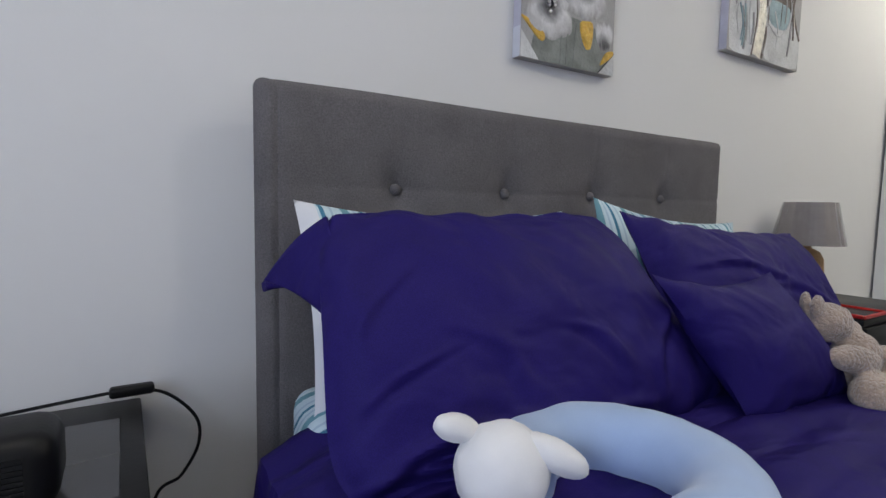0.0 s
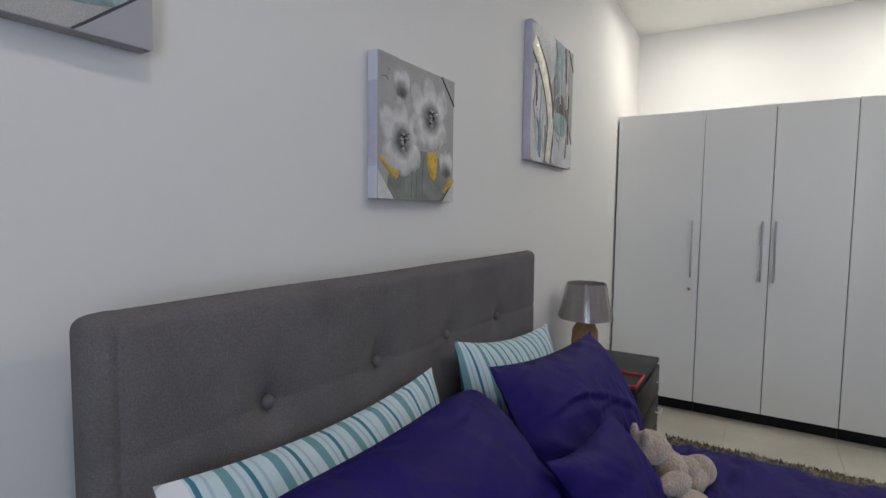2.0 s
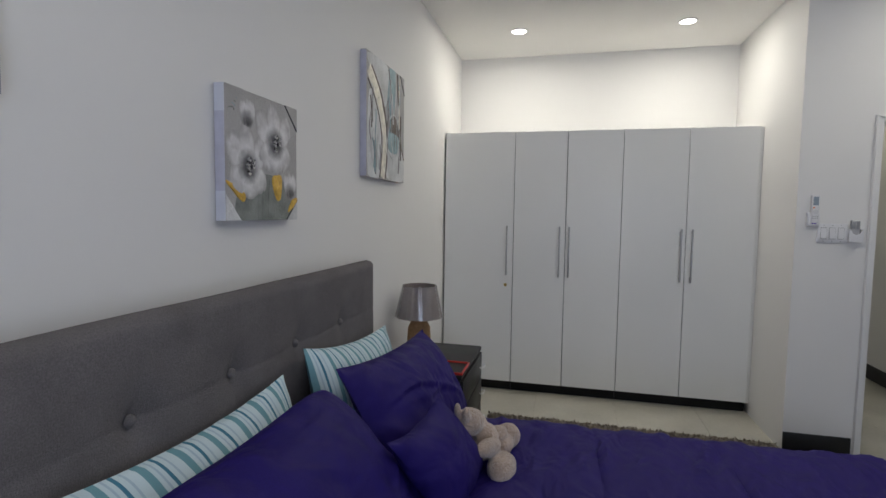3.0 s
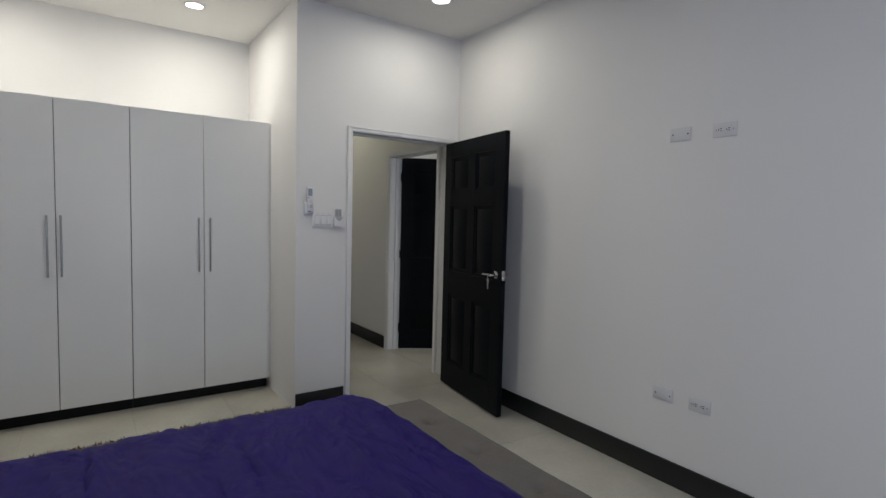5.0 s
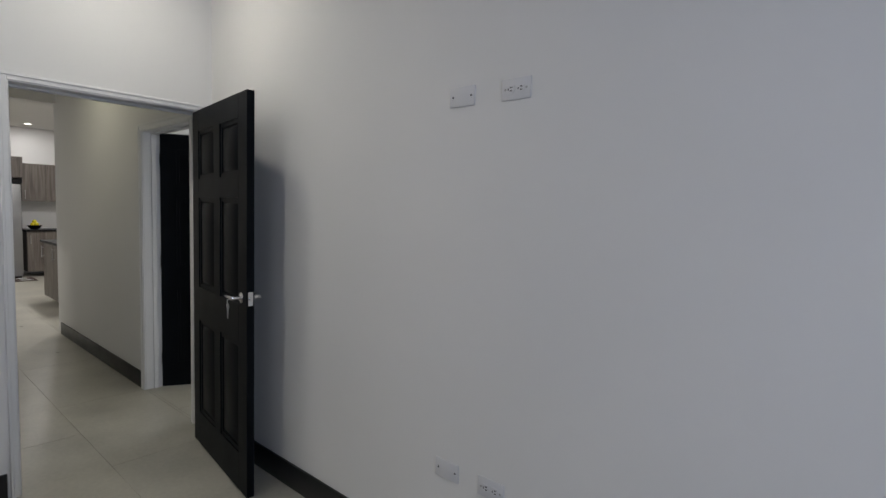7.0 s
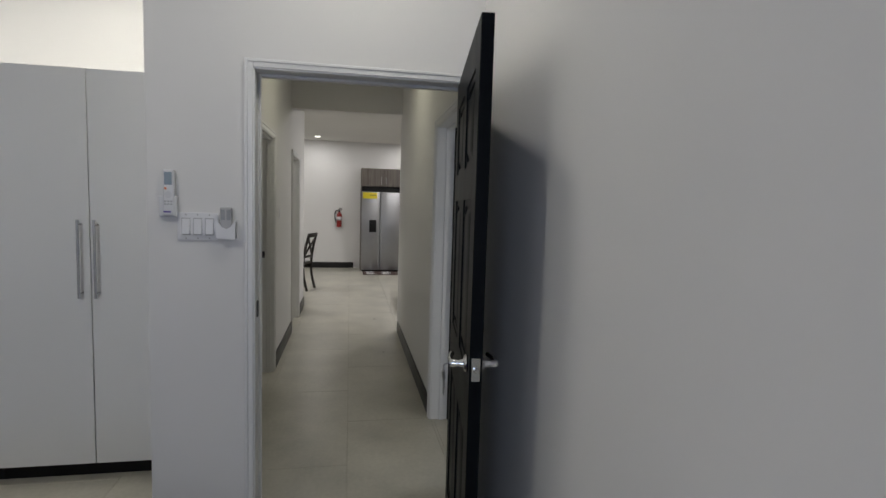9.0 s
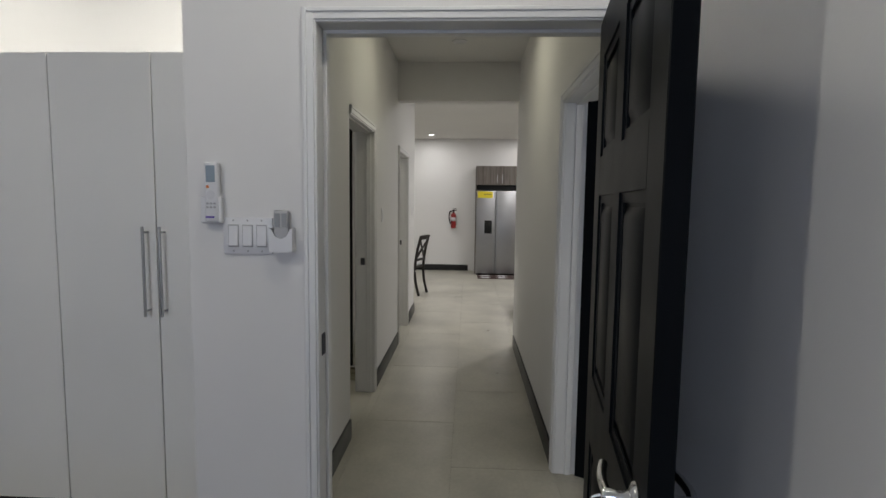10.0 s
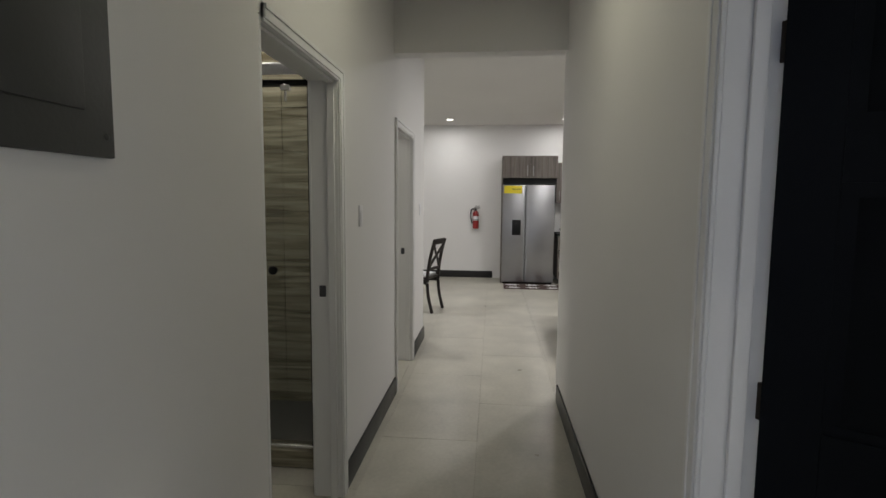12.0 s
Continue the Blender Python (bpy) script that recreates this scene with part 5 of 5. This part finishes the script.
# ---- wall plates and remotes ----
def wall_plate(y_wall, x0, x1, z0, z1, label, kind):
    """A plate on the long wall, its face towards +y."""
    root = thing("socket_plate", (x0 + x1) / 2, y_wall, (z0 + z1) / 2, label, "socket", "wall sockets")
    part("plate", bx(x0, x1, y_wall + 0.0005, y_wall + 0.006, z0, z1, 0.002, 2), M_SOCKET, root)
    cx, cz = (x0 + x1) / 2, (z0 + z1) / 2
    if kind == "socket":
        for s in (-1, 1):
            o = part("outlet", prism([(0.017 * math.cos(a), 0.0145 * max(-0.8, min(0.8, math.sin(a))) / 0.8) for a in [2 * math.pi * i / 24 for i in range(24)]], 0.002, pose(cx + s * 0.02, y_wall + 0.0078, cz, 90), 0), M_SOCKET, root)
            for dz in (-0.0055, 0.0055):
                part("slot", bx(cx + s * 0.02 - 0.0065, cx + s * 0.02 + 0.0025, y_wall + 0.0077, y_wall + 0.0084, cz + dz - 0.0019, cz + dz + 0.0019), M_INK, o)
            part("slot", bx(cx + s * 0.02 + 0.0075, cx + s * 0.02 + 0.0115, y_wall + 0.0077, y_wall + 0.0084, cz - 0.0034, cz + 0.0034), M_INK, o)
    for s in (-1, 1):
        part("screw", lathe([(0.0042, 0), (0.0042, 0.0008), (0.001, 0.0014)], pose(cx + s * 0.042, y_wall + 0.006, cz, -90), 12), M_INK if kind == "blank" else M_STEEL, root)


wall_plate(WY, -2.068, -1.952, 1.878, 1.95, "white blank cover plate high on the wall", "blank")
wall_plate(WY, -2.301, -2.185, 1.876, 1.948, "white double socket high on the wall", "socket")
wall_plate(WY, -2.047, -1.931, 0.453, 0.525, "white blank cover plate above the baseboard", "blank")
wall_plate(WY, -2.256, -2.14, 0.453, 0.525, "white double socket above the baseboard", "socket")

sw = thing("light_switch", 0, -2.5860, 1.4, "white three-gang rocker switch plate beside the doorway", "switch")
part("plate", bx(-0.007, -0.0005, -2.6660, -2.5060, 1.344, 1.46, 0.002, 2), M_PLATE, sw)
for k in range(3):
    y = -2.5400 - k * 0.046
    # greyer inset paints the shade in the gap round each rocker
    r = part("rocker_frame", bx(-0.0085, -0.0065, y - 0.0175, y + 0.0175, 1.366, 1.438, 0.001, 1), M_GAP, sw)
    own = bx(-0.013, -0.008, y - 0.015, y + 0.015, 1.37, 1.434, 0.001, 1)
    for v in own.verts:
        if v.co.x < -0.01 and v.co.z > 1.4:
            v.co.x += 0.0035
    part("rocker", own, M_PLATE, r)
    for z in (1.353, 1.451):
        part("screw", lathe([(0.003, 0), (0.003, 0.0008), (0.001, 0.0013)], pose(-0.007, y, z, 0, -90), 10), M_STEEL, sw)

rem = thing("air_conditioner_remote", 0, -2.4610, 1.54, "white air conditioner remote in a wall holder", "remote control")
part("holder", bx(-0.024, -0.0005, -2.4950, -2.4270, 1.445, 1.53, 0.005, 3), M_PLATE, rem)
case = part("case", bx(-0.03, -0.006, -2.4870, -2.4440, 1.45, 1.638, 0.007, 3), M_PLATE, rem)
part("display", bx(-0.0312, -0.0298, -2.4800, -2.4510, 1.575, 1.627, 0.0005, 1), M_SCREEN, case, "grey-green display")
part("button", bx(-0.0315, -0.0298, -2.4600, -2.4510, 1.556, 1.565, 0.001, 1), M_ORANGE, case, "orange power button")
for k in range(3):
    part("button", bx(-0.0315, -0.0298, -2.4810 + k * 0.0115, -2.4730 + k * 0.0115, 1.505, 1.511, 0.001, 1), M_GAP, case)
    part("button", bx(-0.0315, -0.0298, -2.4810 + k * 0.0115, -2.4730 + k * 0.0115, 1.493, 1.499, 0.001, 1), M_GAP, case)
part("dial", lathe([(0.006, 0), (0.013, 0.0005), (0.014, 0.0015), (0.006, 0.0015)], pose(-0.0298, -2.4655, 1.535, 0, -90), 24), M_SOCKET, case)
part("badge", bx(-0.0308, -0.0298, -2.4750, -2.4470, 1.462, 1.468), mat("purple_ink", (0.12, 0.08, 0.35), 0.5), case)
rem.location += Vector((0, -0.011, -0.011))
sw.location += Vector((0, 0.004, -0.007))

fan = thing("fan_remote", 0, -2.6940, 1.41, "small grey fan remote in a white wall cradle", "remote control")
dip = [(-0.037, 0.0), (0.037, 0.0), (0.037, 0.078), (0.03, 0.072), (0.018, 0.05), (0.0, 0.042), (-0.018, 0.05), (-0.03, 0.072), (-0.037, 0.078)]
bm = prism(dip, 0.007, Matrix(((0, 0, 1, -0.033), (1, 0, 0, -2.698), (0, 1, 0, 1.346), (0, 0, 0, 1))))
bx(-0.0255, -0.0005, -2.7348, -2.7295, 1.3465, 1.422, 0.001, 1, bm)
bx(-0.0255, -0.0005, -2.6665, -2.6612, 1.3465, 1.422, 0.001, 1, bm)
bx(-0.0255, -0.0005, -2.7290, -2.6670, 1.3465, 1.352, 0.001, 1, bm)
part("cradle", bm, M_PLATE, fan)
body = part("case", bx(-0.024, -0.006, -2.7200, -2.6720, 1.353, 1.478, 0.006, 3), M_GAP, fan, "grey handset")
for k in range(5):
    for s in (-1, 1):
        part("button", bx(-0.0256, -0.0238, -2.6960 + s * 0.011 - 0.008, -2.6960 + s * 0.011 + 0.008, 1.425 + k * 0.0085, 1.4345 + k * 0.0085, 0.0008, 1), M_GREYP, body)


# ---- hall ----
panel = thing("breaker_panel", 0.72, HY, 1.8, "dark grey metal breaker panel set in the hall wall", "breaker panel")
part("cover", bx(0.5, 0.862, HY - 0.014, HY - 0.001, 1.562, 2.2, 0.003, 2), M_PANEL, panel)
pd = part("door", bx(0.6, 0.79, HY - 0.02, HY - 0.0145, 1.64, 2.14, 0.003, 2), M_PANEL, panel)
part("catch", bx(0.765, 0.785, HY - 0.024, HY - 0.0195, 1.86, 1.9, 0.002, 1), M_BLACK, pd)
for x in (0.52, 0.842):
    for z in (1.6, 2.16):
        part("screw", lathe([(0.006, 0), (0.006, 0.001), (0.002, 0.003)], pose(x, HY - 0.014, z, 90), 12), M_PANEL, panel)


def small_switch(x, y, z):
    root = thing("light_switch", x, y, z, "white single rocker switch on the hall wall", "switch", "hall switches")
    part("plate", bx(x - 0.036, x + 0.036, y - 0.006, y - 0.0005, z - 0.058, z + 0.058, 0.002, 2), M_PLATE, root)
    part("rocker", bx(x - 0.015, x + 0.015, y - 0.01, y - 0.0055, z - 0.032, z + 0.032, 0.002, 1), M_PLATE, root)


small_switch(2.72, HY, 1.4)
small_switch(5.05, HY, 1.4)

# bathroom seen through the first doorway: tiled wall and a glass shower door
M_STONE = tile_mat("striped_stone_tile", (0.3, 0.28, 0.2), 0.1, 0.25)
nt = M_STONE.node_tree
b = nt.nodes["Principled BSDF"]
geo = nt.nodes.new("ShaderNodeNewGeometry")
mp = nt.nodes.new("ShaderNodeMapping")
mp.inputs["Scale"].default_value = (1.6, 1.6, 26)
ns = nt.nodes.new("ShaderNodeTexNoise")
ns.inputs["Scale"].default_value, ns.inputs["Detail"].default_value, ns.inputs["Distortion"].default_value = 1, 6, 0.7
rp = nt.nodes.new("ShaderNodeValToRGB")
rp.color_ramp.elements[0].position, rp.color_ramp.elements[1].position = 0.34, 0.66
rp.color_ramp.elements[0].color, rp.color_ramp.elements[1].color = (0.13, 0.11, 0.07, 1), (0.44, 0.41, 0.31, 1)
nt.links.new(geo.outputs["Position"], mp.inputs[0])
nt.links.new(mp.outputs[0], ns.inputs["Vector"])
nt.links.new(ns.outputs["Fac"], rp.inputs["Fac"])
nt.links.new(rp.outputs["Color"], b.inputs["Base Color"])
SB = 3.445
back = structure("wall_shower", bx(SB - 0.012, SB, HY + 0.131, -0.002, 0, CEIL), M_GROUT, "brown striped stone tiles in the shower", "tiled wall")
tile_me = {}
for j in range(10):
    z0 = 0.02 + j * 0.3
    z1 = min(z0 + 0.297, CEIL - 0.004)
    for i in range(4):
        y0 = HY + 0.135 + i * 0.6
        y1 = min(y0 + 0.597, -0.004)
        key = (round(y1 - y0, 3), round(z1 - z0, 3))
        if key not in tile_me:
            tile_me[key] = mesh_of("tile", bx(-0.006, 0.006, -key[0] / 2, key[0] / 2, -key[1] / 2, key[1] / 2, 0.0015, 1), M_STONE, False)
        o = new("tile", tile_me[key])
        o.parent = back
        o.location = (SB - 0.017, (y0 + y1) / 2, (z0 + z1) / 2)
GX = 2.62
sh = thing("shower_door", GX, -1.9, 0, "clear glass sliding shower door with a black post and chrome rail", "shower door")
pane = part("pane", bx(GX - 0.004, GX + 0.004, -2.3, -1.1, 0.13, 2.04), M_CLEAR, sh)
pane.visible_shadow = False
part("post", bx(GX - 0.015, GX + 0.015, -2.325, -2.3, 0.12, 2.1, 0.002, 1), M_BLACK, sh, "black metal post")
part("wall_channel", bx(GX - 0.02, GX + 0.02, -2.352, -2.326, 0.12, 2.1, 0.002, 1), M_CHROME, sh, "chrome wall channel")
part("head_rail", bx(GX - 0.02, GX + 0.02, -2.325, -1.1, 2.085, 2.115, 0.003, 1), M_BLACK, sh, "black head rail")
part("head_tube", rod((GX - 0.045, -2.352, 2.165), (GX - 0.045, -1.1, 2.165), 0.03, 20), M_PLATE, sh, "white round tube above the glass")
part("sill_rail", bx(GX - 0.035, GX + 0.03, -2.352, -1.1, 0.1, 0.125, 0.006, 2), M_CHROME, sh, "chrome sill rail")
bm = rod((GX - 0.03, -2.19, 2.0), (GX - 0.03, -2.19, 2.09), 0.006)
bx(GX - 0.04, GX - 0.012, -2.215, -2.165, 2.055, 2.085, 0.003, 1, bm)
part("roller_bracket", bm, M_CHROME, sh, "chrome roller bracket")
part("door_knob", lathe([(0.012, 0), (0.012, 0.02), (0.022, 0.026), (0.024, 0.04), (0.02, 0.046)], pose(GX - 0.004, -2.105, 1.105, 0, -90), 20), M_BLACK, sh, "black and chrome knob")
structure("shower_curb", bx(GX - 0.05, GX + 0.06, HY + 0.131, -0.9, 0.0, 0.1, 0.004, 1), M_STONE, "brown striped stone shower curb", "curb")
structure("shower_return", bx(GX - 0.05, GX + 0.06, HY + 0.131, -2.353, 0.1, 2.4), M_WALL, "narrow off-white return beside the shower", "wall")
structure("wall_shower_end", bx(GX - 0.05, GX + 0.06, -0.9, -0.002, 0, CEIL), M_WALL, "off-white wall beyond the shower", "wall")

structure("shower_tray", bx(GX + 0.06, SB - 0.02, HY + 0.131, -0.01, 0.001, 0.03), mat("slate_mosaic", (0.05, 0.05, 0.05), 0.5, 0, 0.3, 40, 0.4, 90), "dark slate shower floor", "shower floor")

# second room through the next doorway: a dark cabinet in its shade
tagged(part("vanity", bx(4.75, 5.2, -2.1, -1.5, 0.001, 0.82, 0.006, 2), M_BLACK, None), "dark bathroom vanity cabinet", "cabinet")

# ---- kitchen ----
FX, FY0, FY1, FH = 9.173, -4.385, -3.462, 1.782
fr = thing("refrigerator", 9.5, (FY0 + FY1) / 2, 0, "stainless side-by-side refrigerator with a water dispenser", "refrigerator")
part("body", bx(FX + 0.045, 9.84, FY0, FY1, 0.03, FH - 0.01, 0.004, 1), M_GREYP, fr)
part("plinth", bx(FX + 0.04, 9.8, FY0 + 0.02, FY1 - 0.02, 0.0, 0.03), M_BLACK, fr)
split = -3.87
for a, b in ((split + 0.006, FY1 - 0.002), (FY0 + 0.002, split - 0.006)):
    d = part("door", bx(FX, FX + 0.042, a, b, 0.035, FH, 0.008, 3), M_STAINLESS, fr)
    y = a + 0.02 if a > split else b - 0.02
    part("grip", bx(FX - 0.004, FX + 0.01, y - 0.012, y + 0.012, 0.06, FH - 0.03, 0.004, 2), M_GREYP, d, "recessed dark grey grip")
    if a > split:
        disp = part("dispenser", bx(FX - 0.003, FX + 0.02, -3.79, -3.635, 0.885, 1.16, 0.004, 2), M_BLACK, d, "black water dispenser")
        part("dispenser_spout", bx(FX - 0.012, FX, -3.735, -3.69, 1.03, 1.09, 0.003, 1), M_BLACK, fr)
        part("label", bx(FX - 0.002, FX - 0.0002, -3.80, -3.485, 1.63, 1.765), M_YELLOW, d, "yellow paper energy label")
part("label_print", bx(FX - 0.003, FX - 0.0021, -3.78, -3.62, 1.70, 1.712), M_INK, fr, "faint printed line")


def kitchen_cabinet(x0, x1, y0, y1, z0, z1, label, doors, facing="x", handle="mid"):
    root = thing("kitchen_cabinet", (x0 + x1) / 2, (y0 + y1) / 2, z0, label, "cabinet", "grey wood kitchen cabinets")
    part("body", bx(x0 + 0.02, x1, y0, y1, z0, z1, 0.001, 1) if facing == "x" else bx(x0, x1, y0, y1 - 0.02, z0, z1, 0.001, 1), M_CABWOOD, root)
    n = doors
    for k in range(n):
        if facing == "x":
            a, b = y0 + (y1 - y0) * k / n + 0.002, y0 + (y1 - y0) * (k + 1) / n - 0.002
            d = part("door", bx(x0, x0 + 0.019, a, b, z0 + 0.002, z1 - 0.002, 0.001, 1), M_CABWOOD, root)
            hy = b - 0.05 if k % 2 == 0 else a + 0.05
            h0 = z0 + 0.04 if handle == "low" else z1 - 0.24
            part("handle", rod((x0 - 0.028, hy, h0), (x0 - 0.028, hy, h0 + 0.17), 0.007, 12, rod((x0 - 0.028, hy, h0 + 0.02), (x0, hy, h0 + 0.02), 0.004, 8, rod((x0 - 0.028, hy, h0 + 0.15), (x0, hy, h0 + 0.15), 0.004, 8))), M_STEEL, d, "brushed steel bar handle")
        else:
            a, b = x0 + (x1 - x0) * k / n + 0.002, x0 + (x1 - x0) * (k + 1) / n - 0.002
            d = part("door", bx(a, b, y1 - 0.019, y1, z0 + 0.002, z1 - 0.002, 0.001, 1), M_CABWOOD, root)
            hx = b - 0.05
            part("handle", rod((hx, y1 + 0.028, z1 - 0.22), (hx, y1 + 0.028, z1 - 0.05), 0.006, 12, rod((hx, y1, z1 - 0.2), (hx, y1 + 0.028, z1 - 0.2), 0.004, 8, rod((hx, y1, z1 - 0.07), (hx, y1 + 0.028, z1 - 0.07), 0.004, 8))), M_STEEL, d, "brushed steel bar handle")
    return root


kitchen_cabinet(FX + 0.02, 9.868, -4.42, -3.46, 1.905, 2.297, "grey wood cabinet over the refrigerator with two doors", 2, "x", "low")
tagged(part("side_panel", bx(FX + 0.03, 9.868, -3.46, -3.445, 0.001, 2.297, 0.001, 1), M_CABWOOD, None), "tall grey wood panel beside the refrigerator", "panel")
tagged(part("filler_board", bx(9.3, 9.868, -4.42, -3.462, 1.80, 1.903), M_BLACK, None), "dark board over the refrigerator", "board")
kitchen_cabinet(9.5, 9.868, -5.6, -4.44, 1.47, 2.2, "grey wood wall cabinet above the counter", 3, "x", "low")
kitchen_cabinet(9.25, 9.868, -5.9, -4.46, 0.1, 0.88, "grey wood base cabinet under the counter", 3)
structure("worktop", bx(9.22, 9.868, -5.92, -4.44, 0.881, 0.915, 0.004, 2), M_BLACK, "dark stone kitchen worktop", "worktop")
kitchen_cabinet(4.9, 6.1, -4.75, -4.1, 0.1, 0.88, "grey wood island cabinet", 2, "y")
structure("island_top", bx(4.86, 6.13, -4.78, -4.07, 0.881, 0.915, 0.004, 2), M_BLACK, "dark stone island worktop", "worktop")
fruit = thing("fruit_bowl", 9.45, -4.62, 0.915, "dark bowl with yellow and green fruit on the worktop", "bowl")
part("bowl", lathe([(0.05, 0), (0.09, 0.03), (0.12, 0.08), (0.115, 0.08), (0.085, 0.035), (0.01, 0.012)], pose(9.45, -4.62, 0.916), 28), M_BLACK, fruit)
for k, (dx, dy, dz, mm) in enumerate(((0, 0.03, 0.1, M_YELLOW), (-0.05, -0.02, 0.1, M_YELLOW), (0.03, -0.05, 0.1, M_PLATE), (0, 0, 0.15, M_YELLOW))):
    part("fruit", blob((9.45 + dx, -4.62 + dy, 0.916 + dz), (0.04, 0.04, 0.038), (0, 0, 0), 0.05, k, None, 3), mm, fruit)

mat_rug = thing("kitchen_mat", 8.9, -3.98, 0, "dark patterned kitchen mat before the refrigerator", "mat")
part("mat_body", bx(8.62, 9.17, -4.5, -3.5, 0.001, 0.009, 0.003, 1), mat("mat_brown", (0.06, 0.035, 0.03), 0.95, 0, 0.3, 20, 0.4, 200), mat_rug)
for i in range(3):
    for j in range(2):
        cx, cy = 8.75 + j * 0.27, -4.34 + i * 0.34
        part("motif", prism([(0.09 * math.cos(a) * (1 if k % 2 else 0.6), 0.13 * math.sin(a) * (1 if k % 2 else 0.6)) for k, a in enumerate([2 * math.pi * q / 12 for q in range(12)])], 0.002, pose(cx, cy, 0.0092)), M_PALEP, mat_rug, "pale flower motif")

ex = thing("fire_extinguisher", KX - 0.07, -2.96, 1.0, "red wall-mounted fire extinguisher with a black hose", "fire extinguisher")
EM = pose(KX - 0.075, -2.965, 0.955)
part("cylinder", lathe([(0.03, 0), (0.055, 0.008), (0.057, 0.03), (0.057, 0.27), (0.05, 0.31), (0.028, 0.335), (0.022, 0.35)], EM, 28), M_DULLRED, ex)
part("valve", bx(KX - 0.11, KX - 0.04, -2.985, -2.945, 1.305, 1.345, 0.006, 2, bx(KX - 0.09, KX - 0.06, -3.04, -2.93, 1.35, 1.365, 0.004, 1, bx(KX - 0.09, KX - 0.06, -3.03, -2.95, 1.385, 1.398, 0.004, 1))), M_BLACK, ex)
part("hose", tube([(KX - 0.075, -2.94, 1.33), (KX - 0.075, -2.89, 1.33), (KX - 0.075, -2.868, 1.25), (KX - 0.075, -2.872, 1.15), (KX - 0.075, -2.9, 1.06)], 0.012, 10), M_BLACK, ex, "black rubber hose")
part("bracket", bx(KX - 0.135, KX - 0.001, -3.025, -2.905, 1.12, 1.145, 0.002, 1), M_STEEL, ex)
part("label", lathe([(0.0573, 0.16), (0.0578, 0.165), (0.0578, 0.24), (0.0573, 0.245)], EM, 28), M_PLATE, ex, "white paper label")


# dining chair with a cross back, seen from the side
def dining_chair(x, y, rz):
    root = thing("dining_chair", x, y, 0, "espresso wooden dining chair with a crossed back", "chair", "", "", rz)
    m = pose(x, y, 0, 0, 0, rz)

    def put(name, bm, material, label=""):
        bm.transform(m)
        return part(name, bm, material, root, label)
    put("seat", bx(-0.21, 0.21, -0.21, 0.21, 0.445, 0.475, 0.012, 3), M_DARKWOOD)
    put("cushion", bx(-0.19, 0.19, -0.19, 0.17, 0.475, 0.505, 0.014, 3), M_PALEP, "patterned pale cushion")
    for sx in (-1, 1):
        put("leg", tube([(sx * 0.19, -0.18, 0.0), (sx * 0.185, -0.18, 0.2), (sx * 0.18, -0.175, 0.445)], 0.017, 8), M_DARKWOOD)
        put("back_post", tube([(sx * 0.19, 0.27, 0.0), (sx * 0.19, 0.215, 0.22), (sx * 0.19, 0.2, 0.45), (sx * 0.185, 0.235, 0.72), (sx * 0.18, 0.3, 0.98)], 0.023, 8), M_DARKWOOD)
        put("apron", bx(sx * 0.19 - 0.01, sx * 0.19 + 0.01, -0.17, 0.19, 0.38, 0.445, 0.003, 1), M_DARKWOOD)
        put("cross_bar", tube([(sx * 0.17, 0.215, 0.6), (sx * 0.05, 0.24, 0.72), (-sx * 0.05, 0.26, 0.8), (-sx * 0.165, 0.285, 0.9)], 0.018, 8), M_DARKWOOD)
    put("top_rail", bx(-0.19, 0.19, 0.275, 0.305, 0.91, 0.985, 0.01, 3), M_DARKWOOD)
    put("lower_rail", bx(-0.18, 0.18, 0.2, 0.225, 0.56, 0.6, 0.006, 2), M_DARKWOOD)
    put("front_apron", bx(-0.18, 0.18, -0.19, -0.17, 0.38, 0.445, 0.003, 1), M_DARKWOOD)
    return root


dining_chair(6.82, -2.3, 164)


# ---- floor tiles, large and staggered ----
TW, TL, GAP = 0.6, 1.2, 0.0025
shared = {}
zones = [(-5.06, KX, WY + 0.0, HY), (-5.06, 1.28, HY, 0.0), (1.42, 5.22, HY + 0.0, 0.0), (5.22, KX, HY, 1.26), (3.83, KX, -7.06, WY), (-0.4, 3.3, -6.2, WY)]
for zi, (x0, x1, y0, y1) in enumerate(zones):
    j0, j1 = math.floor((y0 + 3.21) / TW), math.ceil((y1 + 3.21) / TW)
    for j in range(j0, j1):
        ya, yb = max(y0, -3.21 + j * TW), min(y1, -3.21 + (j + 1) * TW)
        if yb - ya < 0.01:
            continue
        shift = 3.0 + (0.6 if j % 2 else 0.0)
        i0, i1 = math.floor((x0 - shift) / TL), math.ceil((x1 - shift) / TL)
        for i in range(i0, i1):
            xa, xb = max(x0, shift + i * TL), min(x1, shift + (i + 1) * TL)
            if xb - xa < 0.01:
                continue
            key = (round(xb - xa, 3), round(yb - ya, 3))
            if key not in shared:
                shared[key] = mesh_of("tile", bx(-key[0] / 2 + GAP / 2, key[0] / 2 - GAP / 2, -key[1] / 2 + GAP / 2, key[1] / 2 - GAP / 2, -0.004, 0, 0.0008, 1), M_FLOOR, False)
            o = new("tile", shared[key])
            o.parent = floor
            o.location = ((xa + xb) / 2, (ya + yb) / 2, 0)
